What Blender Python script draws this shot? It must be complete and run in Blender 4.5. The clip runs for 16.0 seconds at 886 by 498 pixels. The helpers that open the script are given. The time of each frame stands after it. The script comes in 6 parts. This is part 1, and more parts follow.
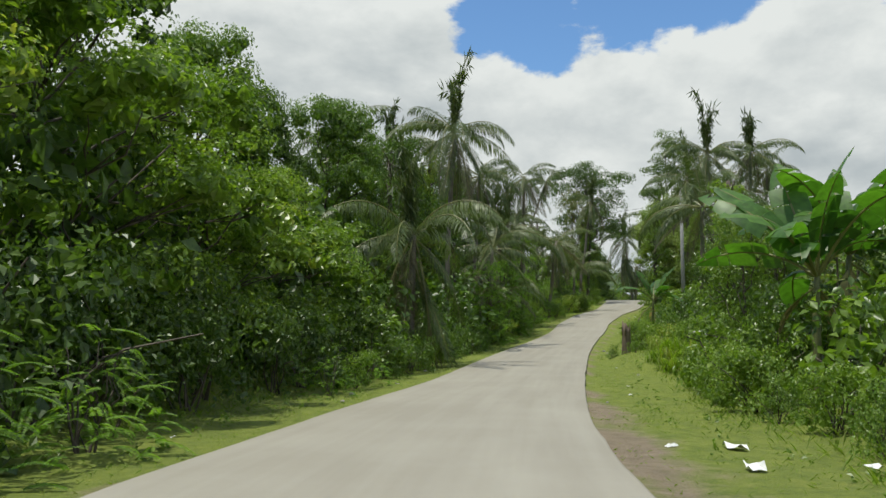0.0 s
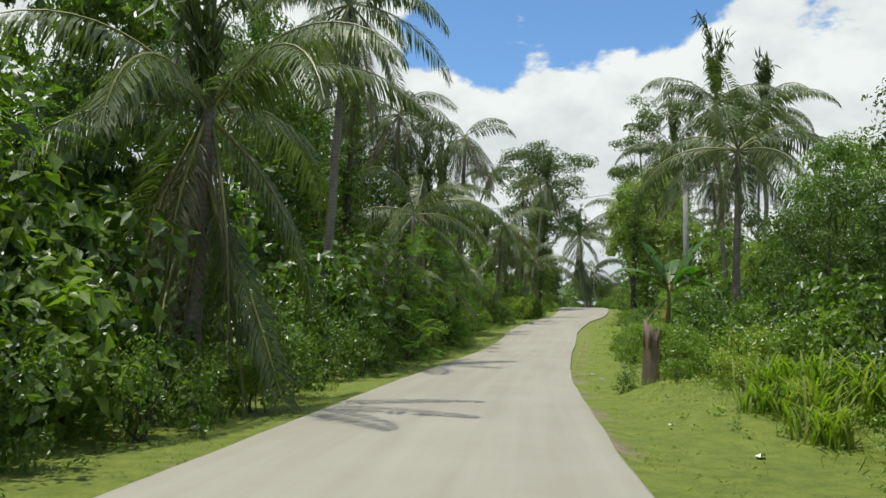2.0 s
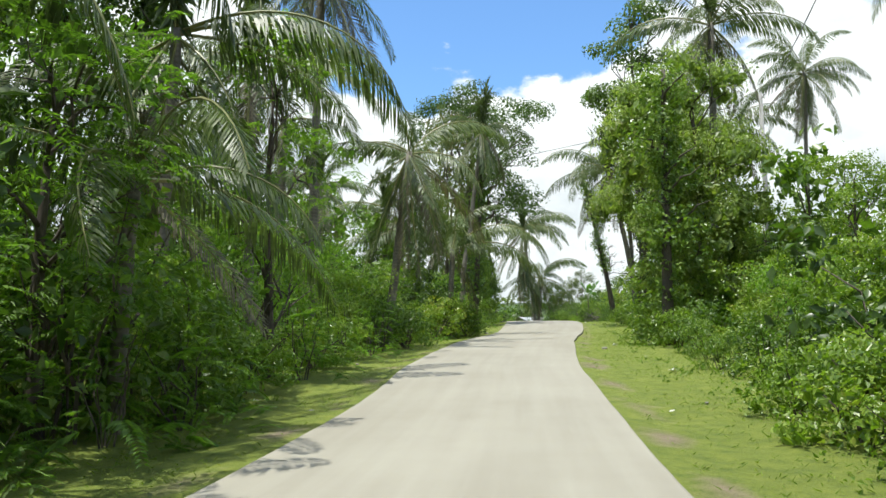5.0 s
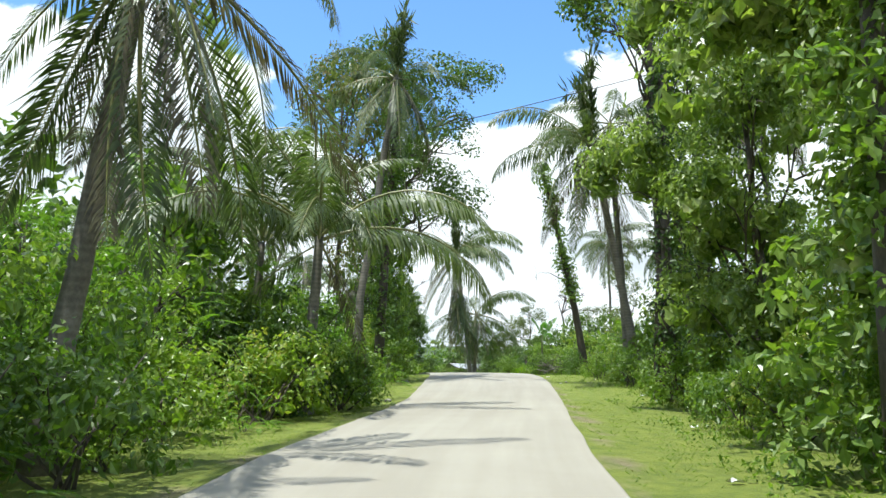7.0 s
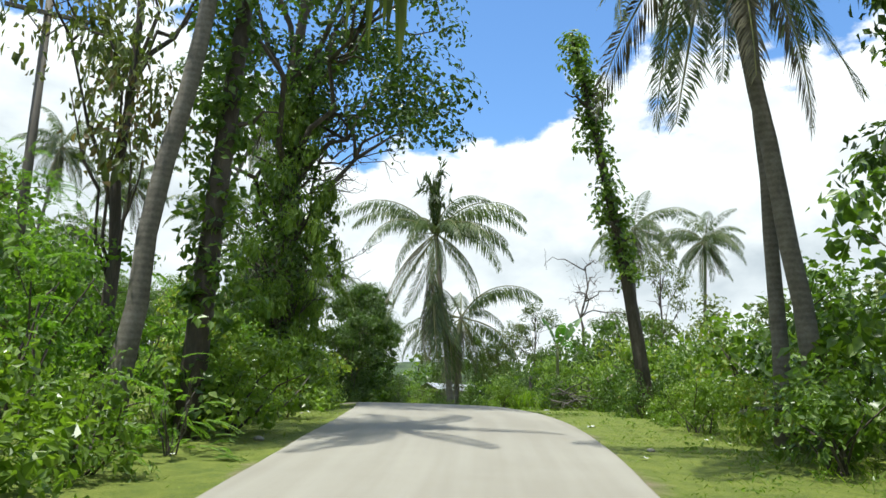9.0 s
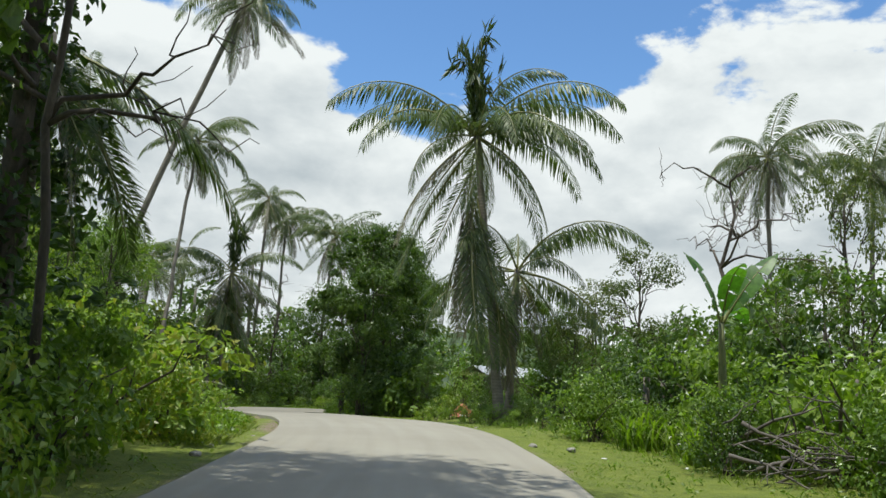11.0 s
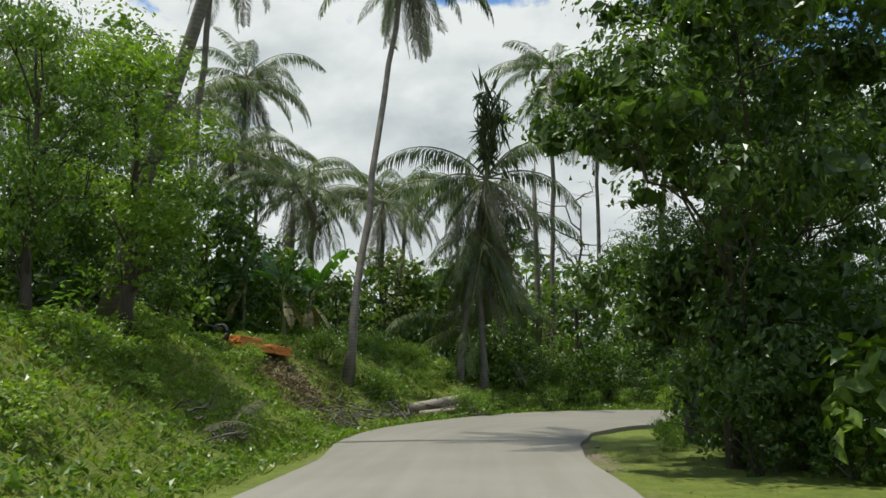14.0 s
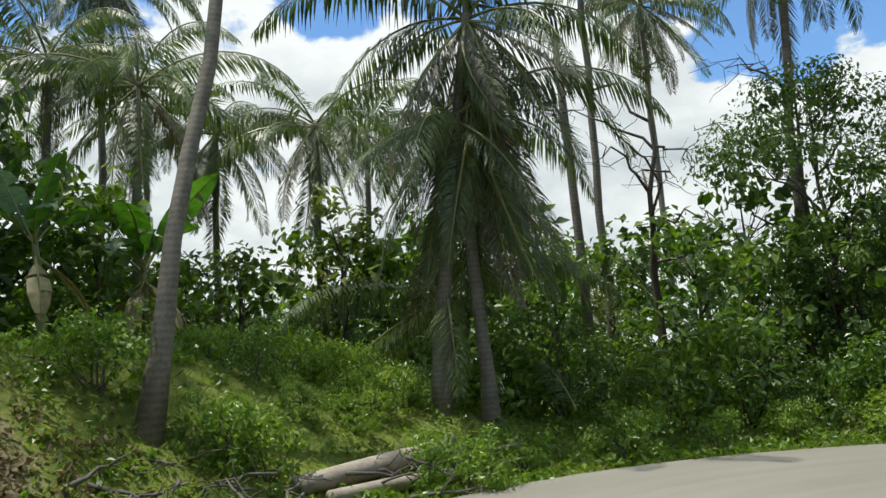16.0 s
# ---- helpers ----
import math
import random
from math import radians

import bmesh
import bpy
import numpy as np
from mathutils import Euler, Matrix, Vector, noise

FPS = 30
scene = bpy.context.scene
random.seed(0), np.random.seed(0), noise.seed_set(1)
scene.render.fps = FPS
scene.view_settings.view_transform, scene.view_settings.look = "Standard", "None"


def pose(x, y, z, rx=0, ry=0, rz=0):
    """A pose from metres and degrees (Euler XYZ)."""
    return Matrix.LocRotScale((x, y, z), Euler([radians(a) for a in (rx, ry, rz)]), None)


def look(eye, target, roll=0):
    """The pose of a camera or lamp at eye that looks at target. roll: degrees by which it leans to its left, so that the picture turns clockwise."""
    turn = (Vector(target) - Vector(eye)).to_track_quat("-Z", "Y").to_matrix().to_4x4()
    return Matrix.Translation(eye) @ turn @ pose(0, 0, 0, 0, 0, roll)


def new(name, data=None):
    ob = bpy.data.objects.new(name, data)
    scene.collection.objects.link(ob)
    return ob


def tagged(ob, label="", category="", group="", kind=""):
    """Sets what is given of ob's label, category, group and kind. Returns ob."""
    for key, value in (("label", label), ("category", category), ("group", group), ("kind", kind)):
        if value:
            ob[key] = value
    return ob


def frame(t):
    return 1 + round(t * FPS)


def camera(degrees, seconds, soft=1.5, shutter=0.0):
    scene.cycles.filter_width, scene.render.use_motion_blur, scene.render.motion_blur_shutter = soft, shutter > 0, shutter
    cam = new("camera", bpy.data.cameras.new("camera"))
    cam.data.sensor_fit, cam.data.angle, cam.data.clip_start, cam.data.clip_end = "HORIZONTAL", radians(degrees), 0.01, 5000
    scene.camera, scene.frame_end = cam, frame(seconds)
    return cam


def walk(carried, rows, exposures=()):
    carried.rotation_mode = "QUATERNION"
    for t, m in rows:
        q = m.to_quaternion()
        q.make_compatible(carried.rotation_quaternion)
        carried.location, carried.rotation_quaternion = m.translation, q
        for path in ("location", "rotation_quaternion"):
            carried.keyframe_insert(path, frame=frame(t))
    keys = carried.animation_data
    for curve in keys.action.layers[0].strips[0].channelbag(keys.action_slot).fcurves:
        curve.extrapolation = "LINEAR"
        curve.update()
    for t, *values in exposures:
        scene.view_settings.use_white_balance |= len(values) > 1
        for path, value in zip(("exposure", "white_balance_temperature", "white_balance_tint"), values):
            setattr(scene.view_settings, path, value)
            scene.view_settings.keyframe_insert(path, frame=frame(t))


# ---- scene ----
cam = camera(57.0, 16.0)
ROWS = [
    (0.00, pose(0.000, 0.000, 1.400, 94.50, -0.00, 0.00)),
    (0.50, pose(0.428, 5.126, 1.183, 96.60, 0.46, -0.77)),
    (1.00, pose(0.952, 10.292, 1.064, 96.00, 0.55, -1.86)),
    (1.50, pose(1.523, 15.078, 0.916, 95.39, -0.05, -3.21)),
    (2.00, pose(2.190, 19.865, 0.767, 95.39, -1.07, -4.20)),
    (2.50, pose(2.808, 24.458, 0.651, 96.39, -0.68, -4.17)),
    (3.00, pose(3.760, 29.569, 0.624, 97.89, -0.26, -4.33)),
    (3.50, pose(4.760, 34.870, 0.611, 97.79, 1.47, -4.70)),
    (4.00, pose(5.760, 40.032, 0.540, 97.08, 1.55, -5.70)),
    (4.50, pose(6.616, 44.891, 0.683, 96.96, 0.59, -7.48)),
    (5.30, pose(8.300, 52.600, 0.920, 97.40, 0.30, -9.80)),
    (6.15, pose(10.350, 60.800, 1.200, 98.60, 0.00, -12.00)),
    (7.00, pose(12.700, 69.000, 2.000, 100.10, -0.28, -13.76)),
    (7.50, pose(14.291, 74.098, 2.288, 101.50, -1.59, -14.99)),
    (8.00, pose(15.599, 78.486, 2.546, 102.00, -1.13, -14.71)),
    (8.50, pose(17.311, 83.339, 2.818, 101.50, -1.45, -14.66)),
    (9.30, pose(19.800, 91.100, 3.250, 101.00, -1.70, -13.90)),
    (10.10, pose(22.200, 98.800, 3.880, 100.00, -2.20, -12.20)),
    (11.00, pose(24.600, 107.000, 4.600, 98.86, -2.56, -9.67)),
    (11.50, pose(25.759, 111.516, 4.606, 97.30, -2.92, -5.88)),
    (12.00, pose(26.712, 116.575, 4.677, 99.24, -2.21, -1.02)),
    (12.50, pose(27.247, 121.302, 4.725, 97.80, -2.45, 2.78)),
    (13.00, pose(27.642, 126.365, 4.761, 97.52, -2.96, 6.55)),
    (13.50, pose(27.514, 131.859, 4.623, 96.49, -1.72, 11.76)),
    (14.00, pose(26.937, 136.576, 4.398, 96.79, 0.93, 16.40)),
    (14.50, pose(26.153, 141.014, 4.221, 96.70, 3.67, 20.60)),
    (15.00, pose(25.082, 145.556, 4.041, 99.97, 4.92, 22.92)),
    (15.50, pose(24.036, 150.210, 3.778, 98.27, 5.42, 22.09)),
    (16.00, pose(23.337, 154.280, 3.554, 99.02, 5.09, 18.78)),
]
walk(cam, ROWS, [(t, e, k, 4) for t, e, k in ((0, -0.14, 6550), (2.5, 0.12, 6500), (4.5, 0.4, 6450), (7, 0.72, 6150), (8.5, 0.48, 6200), (11, 0.06, 6400), (11.5, -0.26, 6400), (12, -0.12, 6500), (13, -0.22, 6300), (14.5, 0.04, 6500), (16, 0.18, 6450))])

# ---- world, sun ----
SUN_AZ = radians(-108)     # from +y towards +x
SUN_EL = radians(76)
scene.view_settings.exposure = 0.0


def nodes_of(mat):
    mat.use_nodes = True
    nt = mat.node_tree
    nt.nodes.clear()
    return nt


def add(nt, kind, **inputs):
    n = nt.nodes.new(kind)
    for k, v in inputs.items():
        n.inputs[k.replace("_", " ")].default_value = v
    return n


def make_world():
    w = bpy.data.worlds.new("sky")
    scene.world = w
    w.use_nodes = True
    nt = w.node_tree
    nt.nodes.clear()
    L = nt.links.new
    sky = nt.nodes.new("ShaderNodeTexSky")
    sky.sky_type = "NISHITA"
    sky.sun_disc = False
    sky.sun_elevation, sky.sun_rotation = SUN_EL, SUN_AZ
    sky.altitude, sky.air_density, sky.dust_density, sky.ozone_density = 50, 1.0, 0.6, 1.5
    tint = nt.nodes.new("ShaderNodeMix")
    tint.data_type, tint.blend_type = "RGBA", "MULTIPLY"
    tint.inputs[0].default_value = 1.0
    L(sky.outputs[0], tint.inputs[6])
    tint.inputs[7].default_value = (0.75, 0.95, 1.15, 1)
    blue = add(nt, "ShaderNodeBackground", Strength=0.15)
    L(tint.outputs[2], blue.inputs[0])
    def math2(op, x, y):
        n = nt.nodes.new("ShaderNodeMath")
        n.operation = op
        for slot, v in zip(n.inputs, (x, y)):
            if isinstance(v, (int, float)):
                slot.default_value = v
            else:
                L(v, slot)
        return n.outputs[0]

    def spread(v, a, b, c, d, soft=False):
        n = nt.nodes.new("ShaderNodeMapRange")
        n.interpolation_type = "SMOOTHSTEP" if soft else "LINEAR"
        for slot, q in zip(list(n.inputs)[1:5], (a, b, c, d)):
            slot.default_value = q
        L(v, n.inputs[0])
        return n.outputs[0]

    # heaped clouds, flattened towards the horizon
    co = nt.nodes.new("ShaderNodeTexCoord")
    sep = nt.nodes.new("ShaderNodeSeparateXYZ")
    L(co.outputs["Generated"], sep.inputs[0])

    def heaps(offset):
        mp = nt.nodes.new("ShaderNodeMapping")
        mp.inputs["Location"].default_value = offset
        mp.inputs["Scale"].default_value = (1.0, 1.0, 1.7)
        L(co.outputs["Generated"], mp.inputs[0])
        n = add(nt, "ShaderNodeTexNoise", Scale=4.2, Detail=11.0, Roughness=0.56, Distortion=0.1)
        L(mp.outputs[0], n.inputs["Vector"])
        return n.outputs[0]

    here = heaps(CLOUD_SHIFT)
    over = heaps((CLOUD_SHIFT[0] - 0.012, CLOUD_SHIFT[1], CLOUD_SHIFT[2] + 0.055))
    cover = spread(sep.outputs[2], 0.20, 0.42, 0.26, 0.015)
    # the wide blue break ahead
    gap = nt.nodes.new("ShaderNodeVectorMath")
    gap.operation = "SUBTRACT"
    gap.inputs[1].default_value = BREAK
    L(co.outputs["Generated"], gap.inputs[0])
    size = nt.nodes.new("ShaderNodeVectorMath")
    size.operation = "MULTIPLY"
    size.inputs[1].default_value = (4.0, 1.2, 7.0)
    L(gap.outputs[0], size.inputs[0])
    far = nt.nodes.new("ShaderNodeVectorMath")
    far.operation = "LENGTH"
    L(size.outputs[0], far.inputs[0])
    clear = spread(far.outputs["Value"], 0.45, 1.35, -0.2, 0.0, True)
    dens = math2("ADD", math2("ADD", here, cover), clear)
    mask_out = spread(dens, 0.495, 0.55, 0.0, 1.0, True)
    # lit tops, grey bellies
    lit = math2("SUBTRACT", here, over)
    body = spread(dens, 0.53, 0.8, 0.0, 0.33)
    tone = math2("SUBTRACT", math2("ADD", 0.72, math2("MULTIPLY", lit, 2.6)), body)
    shade = nt.nodes.new("ShaderNodeValToRGB")
    e = shade.color_ramp.elements
    e[0].position, e[0].color = 0.0, (0.50, 0.54, 0.58, 1)
    e[1].position, e[1].color = 0.75, (0.87, 0.88, 0.89, 1)
    L(tone, shade.inputs[0])
    cloud = add(nt, "ShaderNodeBackground", Strength=1.0)
    L(shade.outputs[0], cloud.inputs[0])
    mix = nt.nodes.new("ShaderNodeMixShader")
    L(mask_out, mix.inputs[0])
    L(blue.outputs[0], mix.inputs[1])
    L(cloud.outputs[0], mix.inputs[2])
    out = nt.nodes.new("ShaderNodeOutputWorld")
    L(mix.outputs[0], out.inputs[0])


CLOUD_SHIFT = (0.35, 0.1, 0.0)
BREAK = (0.13, 0.9, 0.43)
make_world()
sun = new("sun", bpy.data.lights.new("sun", "SUN"))
sun.data.energy, sun.data.angle, sun.data.color = 4.6, radians(0.6), (1.0, 0.95, 0.87)
to_sun = Vector((math.sin(SUN_AZ) * math.cos(SUN_EL), math.cos(SUN_AZ) * math.cos(SUN_EL), math.sin(SUN_EL)))
sun.matrix_world = look(to_sun * 100, (0, 0, 0))


# ---- materials ----
def ramp(nt, stops):
    r = nt.nodes.new("ShaderNodeValToRGB")
    els = r.color_ramp.elements
    while len(els) < len(stops):
        els.new(0.5)
    for el, (p, c) in zip(els, stops):
        el.position, el.color = p, (*c, 1)
    return r


def leaf_material(name, dark, mid, light, glow, gloss=0.37, through_share=0.42, yellow=None):
    """Leaves: hue varies from leaf to leaf and from plant to plant; part of the light passes through."""
    mat = bpy.data.materials.new(name)
    nt = nodes_of(mat)
    L = nt.links.new
    geo = nt.nodes.new("ShaderNodeNewGeometry")
    info = nt.nodes.new("ShaderNodeObjectInfo")
    mixr = nt.nodes.new("ShaderNodeMath")
    mixr.operation = "MULTIPLY_ADD"
    mixr.inputs[1].default_value, mixr.inputs[2].default_value = 0.45, 0.0
    L(info.outputs["Random"], mixr.inputs[0])
    add2 = nt.nodes.new("ShaderNodeMath")
    add2.operation = "MULTIPLY_ADD"
    add2.inputs[1].default_value = 0.6
    L(geo.outputs["Random Per Island"], add2.inputs[0])
    L(mixr.outputs[0], add2.inputs[2])
    place = nt.nodes.new("ShaderNodeNewGeometry")
    drift = add(nt, "ShaderNodeTexNoise", Scale=0.35, Detail=2.0)
    L(place.outputs["Position"], drift.inputs["Vector"])
    add3 = nt.nodes.new("ShaderNodeMath")
    add3.operation = "MULTIPLY_ADD"
    add3.inputs[1].default_value = 0.7
    L(drift.outputs[0], add3.inputs[0])
    shift = nt.nodes.new("ShaderNodeMath")
    shift.operation = "SUBTRACT"
    shift.inputs[1].default_value = 0.35
    L(add2.outputs[0], shift.inputs[0])
    L(shift.outputs[0], add3.inputs[2])
    stops = [(0.0, dark), (0.55, mid), (0.95, light)]
    if yellow:
        stops = [(0.0, dark), (0.5, mid), (0.85, light), (1.0, yellow)]
    col = ramp(nt, stops)
    L(add3.outputs[0], col.inputs[0])
    co = nt.nodes.new("ShaderNodeTexCoord")
    ns = add(nt, "ShaderNodeTexNoise", Scale=9.0, Detail=3.0)
    L(co.outputs["Object"], ns.inputs["Vector"])
    var = nt.nodes.new("ShaderNodeHueSaturation")
    vr = nt.nodes.new("ShaderNodeMapRange")
    vr.inputs[1].default_value, vr.inputs[2].default_value = 0.3, 0.7
    vr.inputs[3].default_value, vr.inputs[4].default_value = 0.75, 1.25
    L(ns.outputs[0], vr.inputs[0])
    L(vr.outputs[0], var.inputs["Value"])
    L(col.outputs[0], var.inputs["Color"])
    p = add(nt, "ShaderNodeBsdfPrincipled", Roughness=gloss)
    L(var.outputs[0], p.inputs["Base Color"])
    tr = nt.nodes.new("ShaderNodeBsdfTranslucent")
    g = nt.nodes.new("ShaderNodeMix")
    g.data_type, g.blend_type = "RGBA", "MULTIPLY"
    g.inputs[0].default_value = 1.0
    L(var.outputs[0], g.inputs[6])
    g.inputs[7].default_value = (*glow, 1)
    L(g.outputs[2], tr.inputs[0])
    mx = add(nt, "ShaderNodeMixShader", Fac=through_share)
    L(p.outputs[0], mx.inputs[1])
    L(tr.outputs[0], mx.inputs[2])
    out = nt.nodes.new("ShaderNodeOutputMaterial")
    L(mx.outputs[0], out.inputs[0])
    return mat


def solid_material(name, stops, scale, detail=6.0, rough=0.8, bump=0.3, metal=0.0, rings=0.0, stretch=(1, 1, 1), dist=0.02):
    """Bark, wood, concrete and the like: two scales of noise, bump, optional rings along z."""
    mat = bpy.data.materials.new(name)
    nt = nodes_of(mat)
    L = nt.links.new
    co = nt.nodes.new("ShaderNodeTexCoord")
    mp = nt.nodes.new("ShaderNodeMapping")
    mp.inputs["Scale"].default_value = stretch
    L(co.outputs["Object"], mp.inputs[0])
    a = add(nt, "ShaderNodeTexNoise", Scale=scale, Detail=detail, Roughness=0.6)
    b = add(nt, "ShaderNodeTexNoise", Scale=scale * 7.0, Detail=4.0, Roughness=0.6)
    L(mp.outputs[0], a.inputs["Vector"])
    L(mp.outputs[0], b.inputs["Vector"])
    m = nt.nodes.new("ShaderNodeMath")
    m.operation = "MULTIPLY_ADD"
    m.inputs[1].default_value = 0.4
    L(b.outputs[0], m.inputs[0])
    m2 = nt.nodes.new("ShaderNodeMath")
    m2.operation = "MULTIPLY"
    m2.inputs[1].default_value = 0.6
    L(a.outputs[0], m2.inputs[0])
    L(m2.outputs[0], m.inputs[2])
    height = m
    if rings:
        wv = add(nt, "ShaderNodeTexWave", Scale=rings, Distortion=1.5, Detail=2.0)
        wv.bands_direction = "Z"
        L(co.outputs["Object"], wv.inputs["Vector"])
        h = nt.nodes.new("ShaderNodeMath")
        h.operation = "MULTIPLY_ADD"
        h.inputs[1].default_value = 0.09
        L(wv.outputs[0], h.inputs[0])
        L(m.outputs[0], h.inputs[2])
        height = h
    col = ramp(nt, stops)
    L(height.outputs[0], col.inputs[0])
    p = add(nt, "ShaderNodeBsdfPrincipled", Roughness=rough, Metallic=metal)
    L(col.outputs[0], p.inputs["Base Color"])
    bp = add(nt, "ShaderNodeBump", Strength=bump, Distance=dist)
    L(height.outputs[0], bp.inputs["Height"])
    L(bp.outputs[0], p.inputs["Normal"])
    out = nt.nodes.new("ShaderNodeOutputMaterial")
    L(p.outputs[0], out.inputs[0])
    return mat


M_LEAF = {
    "dark": leaf_material("leaf_dark", (0.034, 0.062, 0.015), (0.068, 0.114, 0.024), (0.122, 0.178, 0.04), (1.65, 2.0, 0.55), through_share=0.33),
    "mid": leaf_material("leaf_mid", (0.056, 0.102, 0.02), (0.108, 0.176, 0.032), (0.188, 0.26, 0.048), (1.65, 1.95, 0.55), through_share=0.34),
    "bright": leaf_material("leaf_bright", (0.088, 0.148, 0.02), (0.162, 0.242, 0.036), (0.245, 0.318, 0.058), (1.55, 1.8, 0.55), through_share=0.39, yellow=(0.31, 0.3, 0.07)),
    "pale": leaf_material("leaf_pale", (0.092, 0.138, 0.036), (0.18, 0.242, 0.062), (0.29, 0.342, 0.11), (1.5, 1.75, 0.55), through_share=0.42, yellow=(0.34, 0.33, 0.16)),
    "olive": leaf_material("leaf_olive", (0.055, 0.08, 0.024), (0.107, 0.138, 0.037), (0.168, 0.188, 0.055), (1.5, 1.75, 0.7), through_share=0.33, yellow=(0.17, 0.12, 0.055)),
    "feather": leaf_material("leaf_feather", (0.07, 0.125, 0.02), (0.13, 0.215, 0.034), (0.195, 0.285, 0.052), (1.6, 2.0, 0.55), gloss=0.6, through_share=0.45),
}
M_FROND = leaf_material("palm_frond_green", (0.044, 0.065, 0.022), (0.082, 0.114, 0.037), (0.138, 0.166, 0.06), (1.6, 1.9, 0.7), gloss=0.43, through_share=0.32)
M_FROND_DRY = leaf_material("palm_frond_dry", (0.07, 0.06, 0.035), (0.13, 0.12, 0.07), (0.2, 0.18, 0.11), (1.3, 1.3, 0.9), gloss=0.5, through_share=0.25)
M_BANANA = leaf_material("banana_leaf", (0.035, 0.085, 0.018), (0.06, 0.135, 0.024), (0.095, 0.19, 0.034), (1.6, 2.0, 0.5), gloss=0.45, through_share=0.38)
M_GRASS = leaf_material("grass_blade", (0.09, 0.145, 0.014), (0.15, 0.21, 0.022), (0.215, 0.265, 0.04), (1.3, 1.7, 0.45), gloss=0.6, through_share=0.5, yellow=(0.26, 0.23, 0.1))
M_BANK = leaf_material("bank_grass_blade", (0.085, 0.13, 0.014), (0.15, 0.2, 0.02), (0.22, 0.26, 0.04), (1.4, 1.6, 0.5), gloss=0.6, through_share=0.5, yellow=(0.3, 0.25, 0.11))
M_DRY_LEAF = leaf_material("withered_leaf", (0.16, 0.12, 0.05), (0.3, 0.25, 0.11), (0.45, 0.4, 0.2), (1.3, 1.2, 0.7), gloss=0.6, through_share=0.3)
M_BROWN_WEED = leaf_material("dry_brown_weed", (0.08, 0.06, 0.03), (0.16, 0.125, 0.06), (0.26, 0.215, 0.1), (1.2, 1.1, 0.7), gloss=0.7, through_share=0.25, yellow=(0.13, 0.15, 0.04))
M_PALM_BARK = solid_material("palm_bark", [(0.25, (0.05, 0.045, 0.035)), (0.5, (0.13, 0.115, 0.09)), (0.8, (0.25, 0.23, 0.19))], 3.0, rings=2.6, bump=0.45)
M_BARK = solid_material("tree_bark", [(0.25, (0.03, 0.024, 0.018)), (0.5, (0.075, 0.06, 0.045)), (0.8, (0.17, 0.14, 0.11))], 4.0, bump=0.7, stretch=(1, 1, 0.3))
M_RACHIS = solid_material("frond_stem", [(0.3, (0.10, 0.12, 0.03)), (0.7, (0.22, 0.21, 0.07))], 3.0, rough=0.5, bump=0.1)
M_STEM = solid_material("banana_stem", [(0.3, (0.07, 0.09, 0.03)), (0.55, (0.16, 0.17, 0.06)), (0.8, (0.22, 0.16, 0.08))], 2.0, rough=0.5, bump=0.3, stretch=(1, 1, 0.2))


